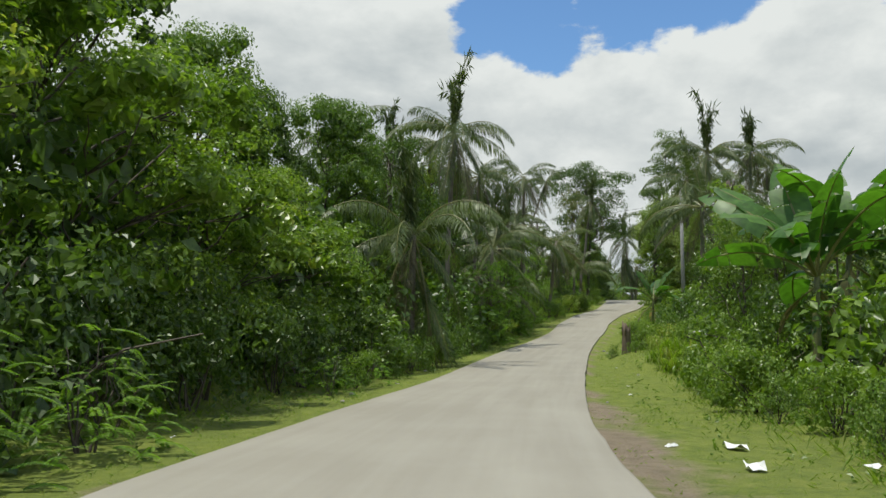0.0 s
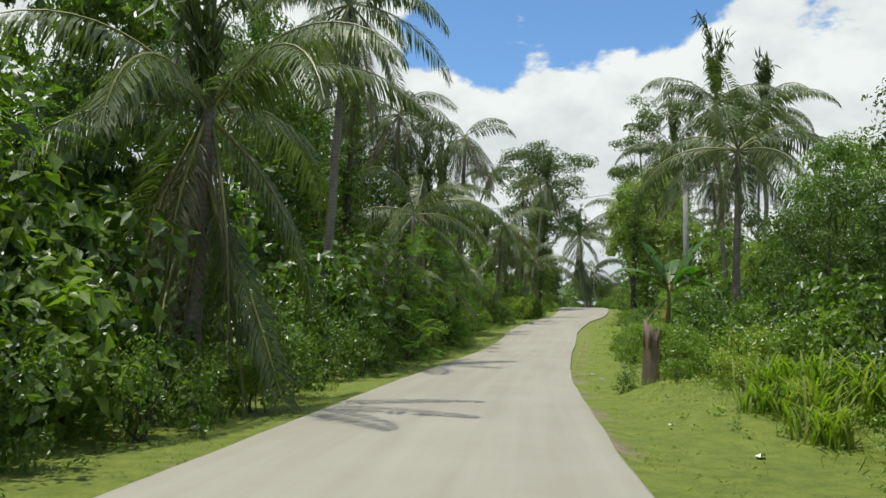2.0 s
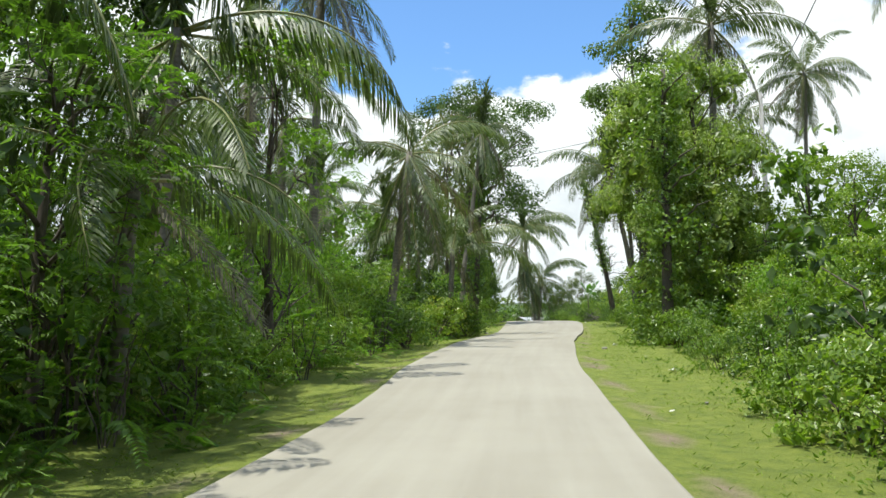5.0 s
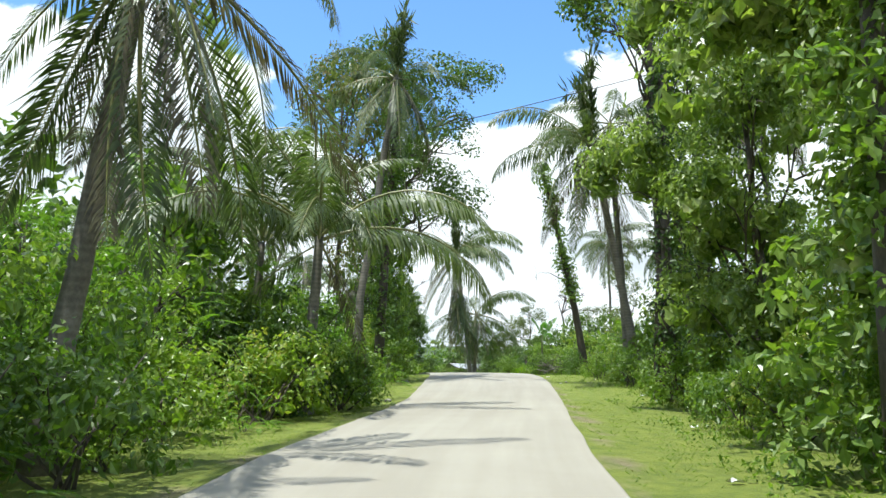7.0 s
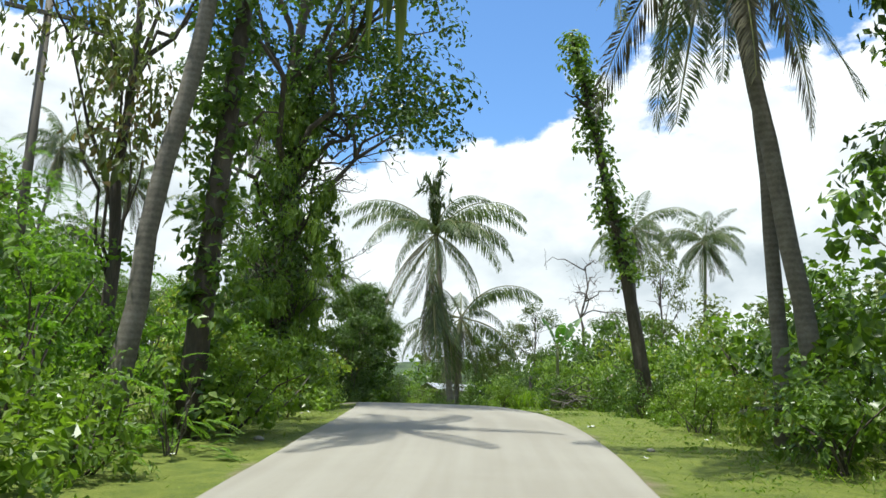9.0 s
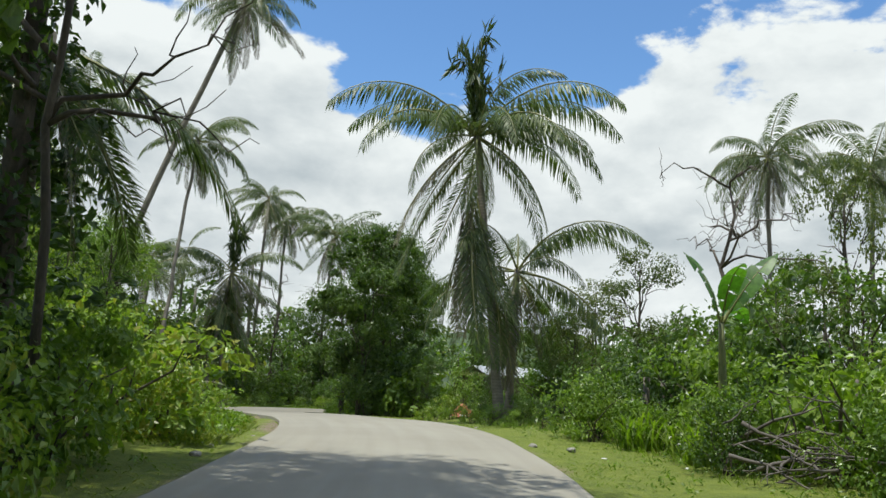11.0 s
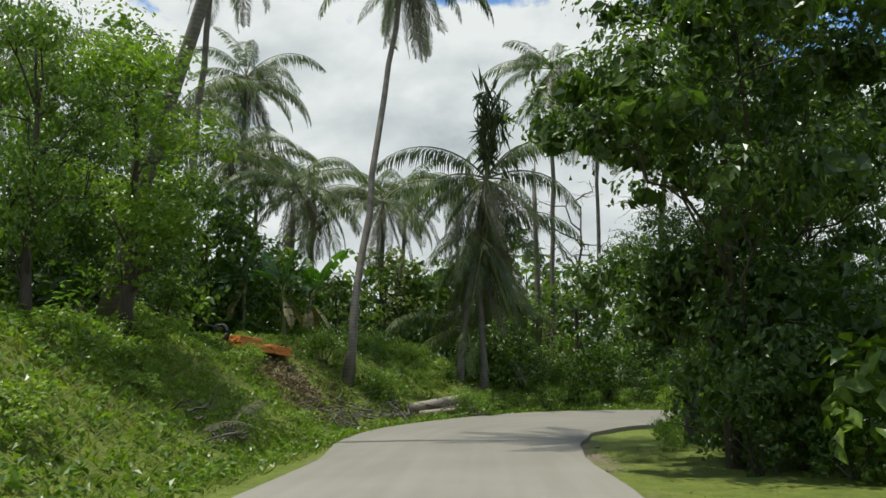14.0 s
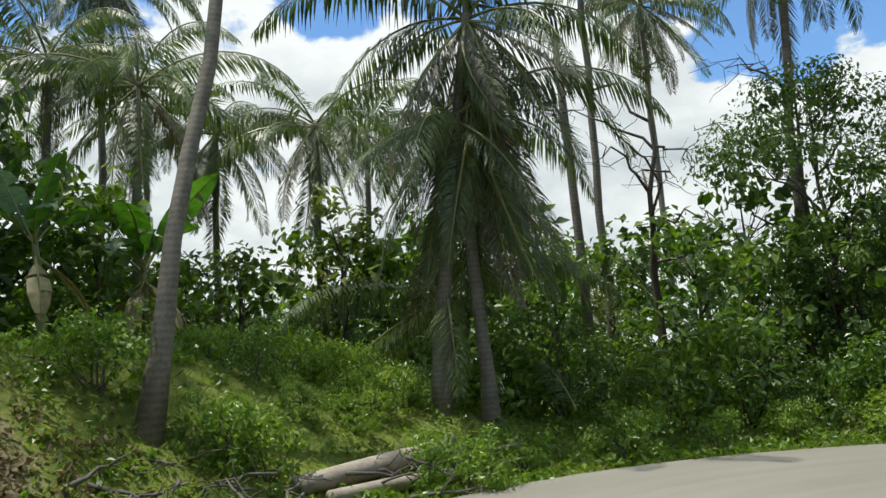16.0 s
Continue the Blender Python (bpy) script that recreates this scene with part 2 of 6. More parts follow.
def ground_material():
    mat = bpy.data.materials.new("verge_grass_and_soil")
    nt = nodes_of(mat)
    L = nt.links.new
    co = nt.nodes.new("ShaderNodeTexCoord")
    at = nt.nodes.new("ShaderNodeAttribute")
    at.attribute_name = "bare"
    big = add(nt, "ShaderNodeTexNoise", Scale=0.45, Detail=6.0, Roughness=0.6)
    mid = add(nt, "ShaderNodeTexNoise", Scale=3.0, Detail=6.0, Roughness=0.65)
    fine = add(nt, "ShaderNodeTexNoise", Scale=38.0, Detail=5.0, Roughness=0.7)
    for n in (big, mid, fine):
        L(co.outputs["Object"], n.inputs["Vector"])
    g = ramp(nt, [(0.37, (0.075, 0.112, 0.01)), (0.5, (0.145, 0.186, 0.018)), (0.63, (0.23, 0.252, 0.038))])
    s = ramp(nt, [(0.3, (0.13, 0.10, 0.06)), (0.55, (0.24, 0.19, 0.125)), (0.75, (0.36, 0.31, 0.23))])
    mg = nt.nodes.new("ShaderNodeMix")
    mg.inputs[0].default_value = 0.55
    L(mid.outputs[0], mg.inputs[2])
    L(fine.outputs[0], mg.inputs[3])
    L(mg.outputs[0], g.inputs[0])
    L(mg.outputs[0], s.inputs[0])
    f = nt.nodes.new("ShaderNodeMath")
    f.operation = "ADD"
    L(at.outputs["Fac"], f.inputs[0])
    L(big.outputs[0], f.inputs[1])
    f2 = nt.nodes.new("ShaderNodeMath")
    f2.operation = "MULTIPLY_ADD"
    f2.inputs[1].default_value = 0.5
    L(mid.outputs[0], f2.inputs[0])
    L(f.outputs[0], f2.inputs[2])
    f3 = nt.nodes.new("ShaderNodeMapRange")
    f3.inputs[1].default_value, f3.inputs[2].default_value = 1.05, 1.35
    L(f2.outputs[0], f3.inputs[0])
    mx = nt.nodes.new("ShaderNodeMix")
    mx.data_type = "RGBA"
    L(f3.outputs[0], mx.inputs[0])
    L(g.outputs[0], mx.inputs[6])
    L(s.outputs[0], mx.inputs[7])
    # darker green, mottled by coarse noise, mixed in away from the road
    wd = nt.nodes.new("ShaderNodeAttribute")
    wd.attribute_name = "off_road_dark"
    dark_mottle = add(nt, "ShaderNodeTexNoise", Scale=0.16, Detail=5.0, Roughness=0.7)
    L(co.outputs["Object"], dark_mottle.inputs["Vector"])
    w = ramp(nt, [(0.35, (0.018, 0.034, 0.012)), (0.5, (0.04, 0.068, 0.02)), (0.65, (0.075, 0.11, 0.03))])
    L(dark_mottle.outputs[0], w.inputs[0])
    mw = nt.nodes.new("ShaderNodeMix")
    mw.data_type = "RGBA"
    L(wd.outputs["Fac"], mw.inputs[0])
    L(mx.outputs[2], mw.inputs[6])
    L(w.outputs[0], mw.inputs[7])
    p = add(nt, "ShaderNodeBsdfPrincipled", Roughness=0.9)
    L(mw.outputs[2], p.inputs["Base Color"])
    bp = add(nt, "ShaderNodeBump", Strength=0.8, Distance=0.06)
    L(fine.outputs[0], bp.inputs["Height"])
    L(bp.outputs[0], p.inputs["Normal"])
    out = nt.nodes.new("ShaderNodeOutputMaterial")
    L(p.outputs[0], out.inputs[0])
    return mat


def road_material():
    mat = bpy.data.materials.new("worn_pale_concrete")
    nt = nodes_of(mat)
    L = nt.links.new
    co = nt.nodes.new("ShaderNodeTexCoord")
    a = add(nt, "ShaderNodeTexNoise", Scale=0.35, Detail=5.0, Roughness=0.6)
    b = add(nt, "ShaderNodeTexNoise", Scale=60.0, Detail=3.0, Roughness=0.6)
    uv = nt.nodes.new("ShaderNodeUVMap")
    uv.uv_map = "along"
    st = nt.nodes.new("ShaderNodeMapping")
    st.inputs["Scale"].default_value = (1.6, 0.06, 1)
    L(uv.outputs[0], st.inputs[0])
    c = add(nt, "ShaderNodeTexNoise", Scale=1.6, Detail=4.0, Roughness=0.55)
    L(st.outputs[0], c.inputs["Vector"])
    L(co.outputs["Object"], a.inputs["Vector"])
    L(co.outputs["Object"], b.inputs["Vector"])
    m = nt.nodes.new("ShaderNodeMath")
    m.operation = "ADD"
    L(a.outputs[0], m.inputs[0])
    L(c.outputs[0], m.inputs[1])
    m2 = nt.nodes.new("ShaderNodeMath")
    m2.operation = "MULTIPLY_ADD"
    m2.inputs[1].default_value = 0.25
    L(b.outputs[0], m2.inputs[0])
    L(m.outputs[0], m2.inputs[2])
    col = ramp(nt, [(0.75, (0.252, 0.232, 0.186)), (1.0, (0.304, 0.285, 0.234))])
    mr = nt.nodes.new("ShaderNodeMapRange")
    mr.inputs[1].default_value, mr.inputs[2].default_value = 0.8, 1.5
    L(m2.outputs[0], mr.inputs[0])
    col.color_ramp.elements[0].position, col.color_ramp.elements[1].position = 0.2, 0.9
    L(mr.outputs[0], col.inputs[0])
    # plain tone drop: value falls to 0.74 between 176 and 205 m along
    run = nt.nodes.new("ShaderNodeSeparateXYZ")
    L(uv.outputs[0], run.inputs[0])
    worn = nt.nodes.new("ShaderNodeMapRange")
    worn.inputs[1].default_value, worn.inputs[2].default_value = 176.0, 205.0
    worn.inputs[3].default_value, worn.inputs[4].default_value = 1.0, 0.74
    L(run.outputs[1], worn.inputs[0])
    old = nt.nodes.new("ShaderNodeHueSaturation")
    L(worn.outputs[0], old.inputs["Value"])
    L(col.outputs[0], old.inputs["Color"])
    p = add(nt, "ShaderNodeBsdfPrincipled", Roughness=0.82)
    L(old.outputs[0], p.inputs["Base Color"])
    bp = add(nt, "ShaderNodeBump", Strength=0.25, Distance=0.01)
    L(b.outputs[0], bp.inputs["Height"])
    L(bp.outputs[0], p.inputs["Normal"])
    out = nt.nodes.new("ShaderNodeOutputMaterial")
    L(p.outputs[0], out.inputs[0])
    return mat


M_GROUND, M_ROAD = ground_material(), road_material()

# ---- the road's line and the lie of the land ----
# x, y, z of the middle of the road
LINE = [(-2.2, -40, 0.6), (-1.0, 0, 0.0), (0.0, 13.4, -0.43), (1.9, 25.5, -0.76), (3.6, 35, -0.79), (5.6, 45, -0.72), (7.7, 53, -0.46), (9.85, 61, -0.1),
        (10.9, 65, 0.19), (12.0, 69.5, 0.54), (14.9, 79, 1.15), (16.6, 83.8, 1.42), (20.0, 93.5, 1.93), (23.3, 104.5, 2.82), (25.2, 114, 3.20), (26.5, 124, 3.32), (26.4, 131, 3.23),
        (25.4, 139, 2.90), (24.0, 146, 2.62), (22.4, 152.5, 2.26), (21.4, 157, 2.05), (21.3, 161.5, 1.90), (23.6, 166.2, 1.80), (29.2, 168.4, 1.70), (40, 168.5, 1.60), (75, 164, 1.40)]
HALF = 2.4


def smooth_line(pts, n):
    """Points evenly along a Catmull-Rom curve through pts."""
    p = np.array(pts, float)
    p = np.vstack([2 * p[0] - p[1], p, 2 * p[-1] - p[-2]])
    out = []
    for i in range(1, len(p) - 2):
        u = np.linspace(0, 1, 40, endpoint=False)[:, None]
        a, b, c, d = p[i - 1], p[i], p[i + 1], p[i + 2]
        out.append(0.5 * (2 * b + (c - a) * u + (2 * a - 5 * b + 4 * c - d) * u**2 + (3 * b - a - 3 * c + d) * u**3))
    q = np.vstack(out + [p[-2][None]])
    s = np.concatenate([[0], np.cumsum(np.linalg.norm(np.diff(q, axis=0), axis=1))])
    t = np.linspace(0, s[-1], n)
    return np.stack([np.interp(t, s, q[:, k]) for k in range(3)], 1), t


MID, MID_S = smooth_line(LINE, 460)
TAN = np.gradient(MID, axis=0)
TAN[:, 2] = 0
TAN /= np.linalg.norm(TAN, axis=1)[:, None]
NRM = np.stack([TAN[:, 1], -TAN[:, 0]], 1)      # to the right of the road


def wave(x, y, s, k=0):
    return noise.noise(Vector((x * s + 7.3 * k, y * s, 1.7 + k)))


def lay(xs, ys):
    """For points of the plan: distance from the road's middle (right positive), road height there, index along."""
    xs, ys = np.asarray(xs, float), np.asarray(ys, float)
    lat, z, idx = np.empty(len(xs)), np.empty(len(xs)), np.empty(len(xs), int)
    for c in range(0, len(xs), 4000):
        dx = xs[c:c + 4000, None] - MID[None, :, 0]
        dy = ys[c:c + 4000, None] - MID[None, :, 1]
        i = np.argmin(dx * dx + dy * dy, axis=1)
        r = np.arange(len(i))
        side = np.sign(dx[r, i] * NRM[i, 0] + dy[r, i] * NRM[i, 1])
        lat[c:c + 4000] = side * np.sqrt(dx[r, i]**2 + dy[r, i]**2)
        z[c:c + 4000], idx[c:c + 4000] = MID[i, 2], i
    return lat, z, idx


def sstep(a, b, x):
    u = np.clip((x - a) / (b - a), 0, 1)
    return u * u * (3 - 2 * u)


def heights(xs, ys):
    xs, ys = np.asarray(xs, float), np.asarray(ys, float)
    lat, z, idx = lay(xs, ys)
    yy = MID[idx, 1]
    a = np.abs(lat)
    off = np.clip(a - HALF, 0, None)
    near = sstep(140, 40, a)
    h = z * near + 2.0 * (1 - near)
    # grassy bank on the left of the last bend
    bank = sstep(127, 143, ys) * sstep(176, 166, ys) * (lat < 0)
    h = h + bank * (3.0 * sstep(0.8 + 1.4 * sstep(156, 162, ys), 6.4 + 1.2 * sstep(156, 162, ys), off) + 1.6 * sstep(9, 24, off))
    h = h + (lat < 0) * (1 - bank) * 0.7 * sstep(2.0, 8.0, off) * near + (lat > 0) * 0.5 * sstep(3.5, 9, off) * near
    h = h + (lat > 0) * 0.5 * sstep(0.9, 2.4, off) * sstep(30, 36, ys) * sstep(52, 46, ys) * near
    h = h - 0.07 * sstep(0.0, 0.25, off) * near - 0.06
    # far rise beyond the bend
    d = np.hypot(xs - 95, ys - 420)
    h = h + 24 * np.exp(-(d / 70.0)**2) + 14 * np.exp(-(np.hypot(xs + 160, ys - 420) / 120.0)**2)
    return h


def ground_z(x, y):
    return float(heights([x], [y])[0])


def mesh_of(name, verts, faces, mats=(), smooth=False, mat_index=None):
    me = bpy.data.meshes.new(name)
    me.from_pydata([tuple(v) for v in verts], [], [tuple(f) for f in faces])
    for m in mats:
        me.materials.append(m)
    if mat_index is not None:
        me.polygons.foreach_set("material_index", np.asarray(mat_index, dtype=np.int32))
    if smooth:
        me.polygons.foreach_set("use_smooth", np.ones(len(me.polygons), dtype=bool))
    me.update()
    return me


def part(name, data, parent, label="", m=None):
    ob = new(name, data)
    ob.parent = parent
    if m is not None:
        ob.matrix_local = m
    return tagged(ob, label) if label else ob


def build_ground():
    core_x = np.arange(-16, 52, 0.8)
    core_y = np.arange(-12, 186, 0.8)
    def grow(edge, sign, far):
        out, step, v = [], 1.2, edge
        while abs(v - edge) < far:
            v += sign * step
            step *= 1.3
            out.append(v)
        return out
    gx = np.array(sorted(grow(-16, -1, 2500) + list(core_x) + grow(51.2, 1, 2500)))
    gy = np.array(sorted(grow(-12, -1, 2500) + list(core_y) + grow(185.2, 1, 2500)))
    X, Y = np.meshgrid(gx, gy)
    xf, yf = X.ravel(), Y.ravel()
    h = heights(xf, yf)
    lat, _, _ = lay(xf, yf)
    off = np.abs(lat) - HALF
    for i in range(len(xf)):
        if 0.2 < off[i] < 60:
            h[i] += 0.05 * wave(xf[i], yf[i], 0.9) + 0.10 * wave(xf[i], yf[i], 0.25, 2) * min(1, off[i] / 3)
    nx, ny = len(gx), len(gy)
    j, i = np.meshgrid(np.arange(ny - 1), np.arange(nx - 1), indexing="ij")
    a = (j * nx + i).ravel()
    faces = np.stack([a, a + 1, a + nx + 1, a + nx], 1)
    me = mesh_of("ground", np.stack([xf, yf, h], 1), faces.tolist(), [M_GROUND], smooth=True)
    bare = 0.54 * np.exp(-((off - 0.1) / 0.32)**2) + 0.5 * np.exp(-((off - 0.55) / 0.95)**2) * (lat > 0) * sstep(27, 15, yf)
    bare += 0.55 * np.exp(-((off - 0.4) / 0.8)**2) * (lat > 0) * sstep(149, 153, yf) * sstep(168, 160, yf)
    bare += 0.55 * np.exp(-np.hypot(xf - 13.8, yf - 162.0)**2 / 2.6)
    bare = np.where(np.abs(off) > 60, -0.3, bare)
    at = me.attributes.new("bare", "FLOAT", "POINT")
    at.data.foreach_set("value", bare.astype(np.float32))
    # share of the darker green: none at 9 m off the edge, full at 22
    wo = me.attributes.new("off_road_dark", "FLOAT", "POINT")
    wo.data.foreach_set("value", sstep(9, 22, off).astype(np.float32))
    return tagged(new("ground", me), "grassy roadside soil with bare patches at the road edge", "ground", kind="structure")


def build_road():
    n = len(MID)
    cols = [-1, -0.996, -0.985, -0.5, 0, 0.5, 0.985, 0.996, 1]
    verts, uv = [], []
    for k in range(n):
        rag = 0.04 * wave(MID[k, 0], MID[k, 1], 0.35, 4) + 0.015 * wave(MID[k, 0], MID[k, 1], 3.0, 5)
        ragr = 0.04 * wave(MID[k, 0], MID[k, 1], 0.35, 8) + 0.015 * wave(MID[k, 0], MID[k, 1], 3.0, 9)
        narrow = 0.3 * float(sstep(38, 60, MID[k, 1])) * float(sstep(104, 84, MID[k, 1])) + 0.14 * float(sstep(42, 60, MID[k, 1])) * float(sstep(80, 62, MID[k, 1]))
        wide = 0.8 * float(sstep(150, 160, MID[k, 1])) * float(sstep(30, 24, MID[k, 0]))
        for c in cols:
            w = c * (HALF + 0.08 + wide - narrow + (rag if c < 0 else ragr))
            z = MID[k, 2] + 0.03 * (1 - c * c) - (0.14 if abs(c) == 1 else 0)
            verts.append((MID[k, 0] + NRM[k, 0] * w, MID[k, 1] + NRM[k, 1] * w, z))
            uv.append((w, MID_S[k]))
    m = len(cols)
    faces = [(k * m + c, k * m + c + 1, (k + 1) * m + c + 1, (k + 1) * m + c) for k in range(n - 1) for c in range(m - 1)]
    me = mesh_of("road", verts, faces, [M_ROAD], smooth=True)
    flat = np.ones(len(me.polygons), dtype=bool)
    flat[0::m - 1] = False
    flat[m - 2::m - 1] = False
    me.polygons.foreach_set("use_smooth", flat)
    lay_uv = me.uv_layers.new(name="along")
    for loop in me.loops:
        lay_uv.data[loop.index].uv = uv[loop.vertex_index]
    return tagged(new("road", me), "narrow pale concrete road with ragged grassy edges", "road", kind="structure")


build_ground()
build_road()


# ---- building plants ----
def rng(seed):
    return np.random.default_rng(seed)


def leaf_arrays(base, along, up, length, width, fold=0.18):
    """Pointed, slightly folded leaves: four corners and two faces each."""
    side = np.cross(along, up)
    side /= np.linalg.norm(side, axis=1)[:, None] + 1e-9
    nrm = np.cross(side, along)
    length, width = np.asarray(length)[:, None], np.asarray(width)[:, None]
    tip = base + along * length - nrm * length * 0.12
    mid = base + along * length * 0.48
    l, r = mid - side * width * 0.5 + nrm * width * fold, mid + side * width * 0.5 + nrm * width * fold
    n = len(base)
    v = np.stack([base, r, tip, l], 1).reshape(-1, 3)
    k = np.arange(n) * 4
    f = np.stack([np.stack([k, k + 1, k + 2], 1), np.stack([k, k + 2, k + 3], 1)], 1).reshape(-1, 3)
    return v, f


def tube_arrays(points, radii, sides=6):
    p = np.asarray(points, float)
    t = np.gradient(p, axis=0)
    t /= np.linalg.norm(t, axis=1)[:, None]
    ref = np.where(np.abs(t[:, 2:3]) > 0.9, np.array([[1.0, 0, 0]]), np.array([[0, 0, 1.0]]))
    a = np.cross(t, ref)
    a /= np.linalg.norm(a, axis=1)[:, None]
    b = np.cross(t, a)
    ang = np.linspace(0, 2 * np.pi, sides, endpoint=False)
    r = np.asarray(radii, float)[:, None, None]
    v = p[:, None] + r * (np.cos(ang)[None, :, None] * a[:, None] + np.sin(ang)[None, :, None] * b[:, None])
    v = v.reshape(-1, 3)
    f = []
    for i in range(len(p) - 1):
        for j in range(sides):
            k = (j + 1) % sides
            f.append((i * sides + j, i * sides + k, (i + 1) * sides + k, (i + 1) * sides + j))
    f.append(tuple(range(sides))[::-1])
    f.append(tuple((len(p) - 1) * sides + j for j in range(sides)))
    return v, f


class Pile:
    """Gathers faces of one mesh."""
    def __init__(self):
        self.v, self.f, self.m, self.n = [], [], [], 0

    def put(self, v, f, mat=0):
        self.v.append(np.asarray(v, float))
        f = [tuple(int(q) + self.n for q in face) for face in (f.tolist() if hasattr(f, "tolist") else f)]
        self.f += f
        self.m += [mat] * len(f)
        self.n += len(v)

    def mesh(self, name, mats, smooth=False):
        return mesh_of(name, np.vstack(self.v), self.f, mats, smooth, self.m)


def unit(v):
    return v / (np.linalg.norm(v, axis=-1, keepdims=True) + 1e-9)


def heart_leaves(r, centres, radius, per, droop=0.25, most=0.34):
    """The shaded inside of clumps: a few overlapping broad leaves that close the crown."""
    n = len(centres) * per
    c = np.repeat(centres, per, axis=0)
    d = unit(r.normal(size=(n, 3)))
    pos = c + d * (radius * 0.55 * r.random(n)**0.5)[:, None] * np.array([1, 1, 0.5]) - np.array([0, 0, radius * 0.15])
    along = unit(np.cross(d, r.normal(size=(n, 3))) + np.array([0, 0, -droop]))
    up = unit(d + r.normal(size=(n, 3)) * 0.4)
    s = min(radius * 0.56, most) * r.uniform(0.7, 1.3, n)
    return leaf_arrays(pos - along * (s * 0.5)[:, None], along, up, s, s * 0.62, 0.1)


def clump_leaves(r, centres, radius, per, length, width, droop=0.25, spread=1.0):
    """Leaves laid like loose shingles over domed clumps: lit on top, open and dark below."""
    n = len(centres) * per
    c = np.repeat(centres, per, axis=0)
    d = unit(r.normal(size=(n, 3)) * np.array([1, 1, 0.8]) + np.array([0, 0, 0.7]))
    size = np.repeat(radius * r.uniform(0.7, 1.3, len(centres)), per)
    shell = np.where(r.random(n) < 0.8, r.uniform(0.78, 1.08, n), r.uniform(0.35, 0.8, n))
    pos = c + d * (size * shell)[:, None] * np.array([1, 1, 0.66]) * spread
    tang = unit(np.cross(d, r.normal(size=(n, 3))))
    along = unit(d * 0.3 + tang * 0.85 + r.normal(size=(n, 3)) * 0.22 + np.array([0, 0, -droop]))
    up = unit(d * 0.8 + r.normal(size=(n, 3)) * 0.28 + np.array([0, 0, 0.45]))
    s = r.uniform(0.65, 1.3, n)
    return leaf_arrays(pos, along, up, length * s, width * s)


def lobes_surface(r, lobes, n, inner=0.68, below=-0.45):
    """Points through the outer part of a group of ellipsoids (centre, radii), thinner inside."""
    vol = np.array([l[3] * l[4] * l[5] for l in lobes])
    pick = r.choice(len(lobes), n, p=vol**0.7 / (vol**0.7).sum())
    L = np.array(lobes)[pick]
    d = unit(r.normal(size=(n, 3)))
    d[:, 2] = np.where(d[:, 2] < below, -d[:, 2], d[:, 2])
    q = inner + (1 - inner) * r.random(n)**0.6
    q = q * (1 + 0.1 * r.normal(size=n))
    return L[:, :3] + d * L[:, 3:6] * q[:, None]


def branch_path(r, a, b, n=6, sag=0.08, wob=0.05):
    a, b = np.asarray(a, float), np.asarray(b, float)
    u = np.linspace(0, 1, n)[:, None]
    ln = np.linalg.norm(b - a)
    p = a + (b - a) * u
    p[1:-1] += r.normal(size=(n - 2, 3)) * ln * wob
    p[:, 2] += (np.sin(u[:, 0] * np.pi)) * ln * sag
    return p


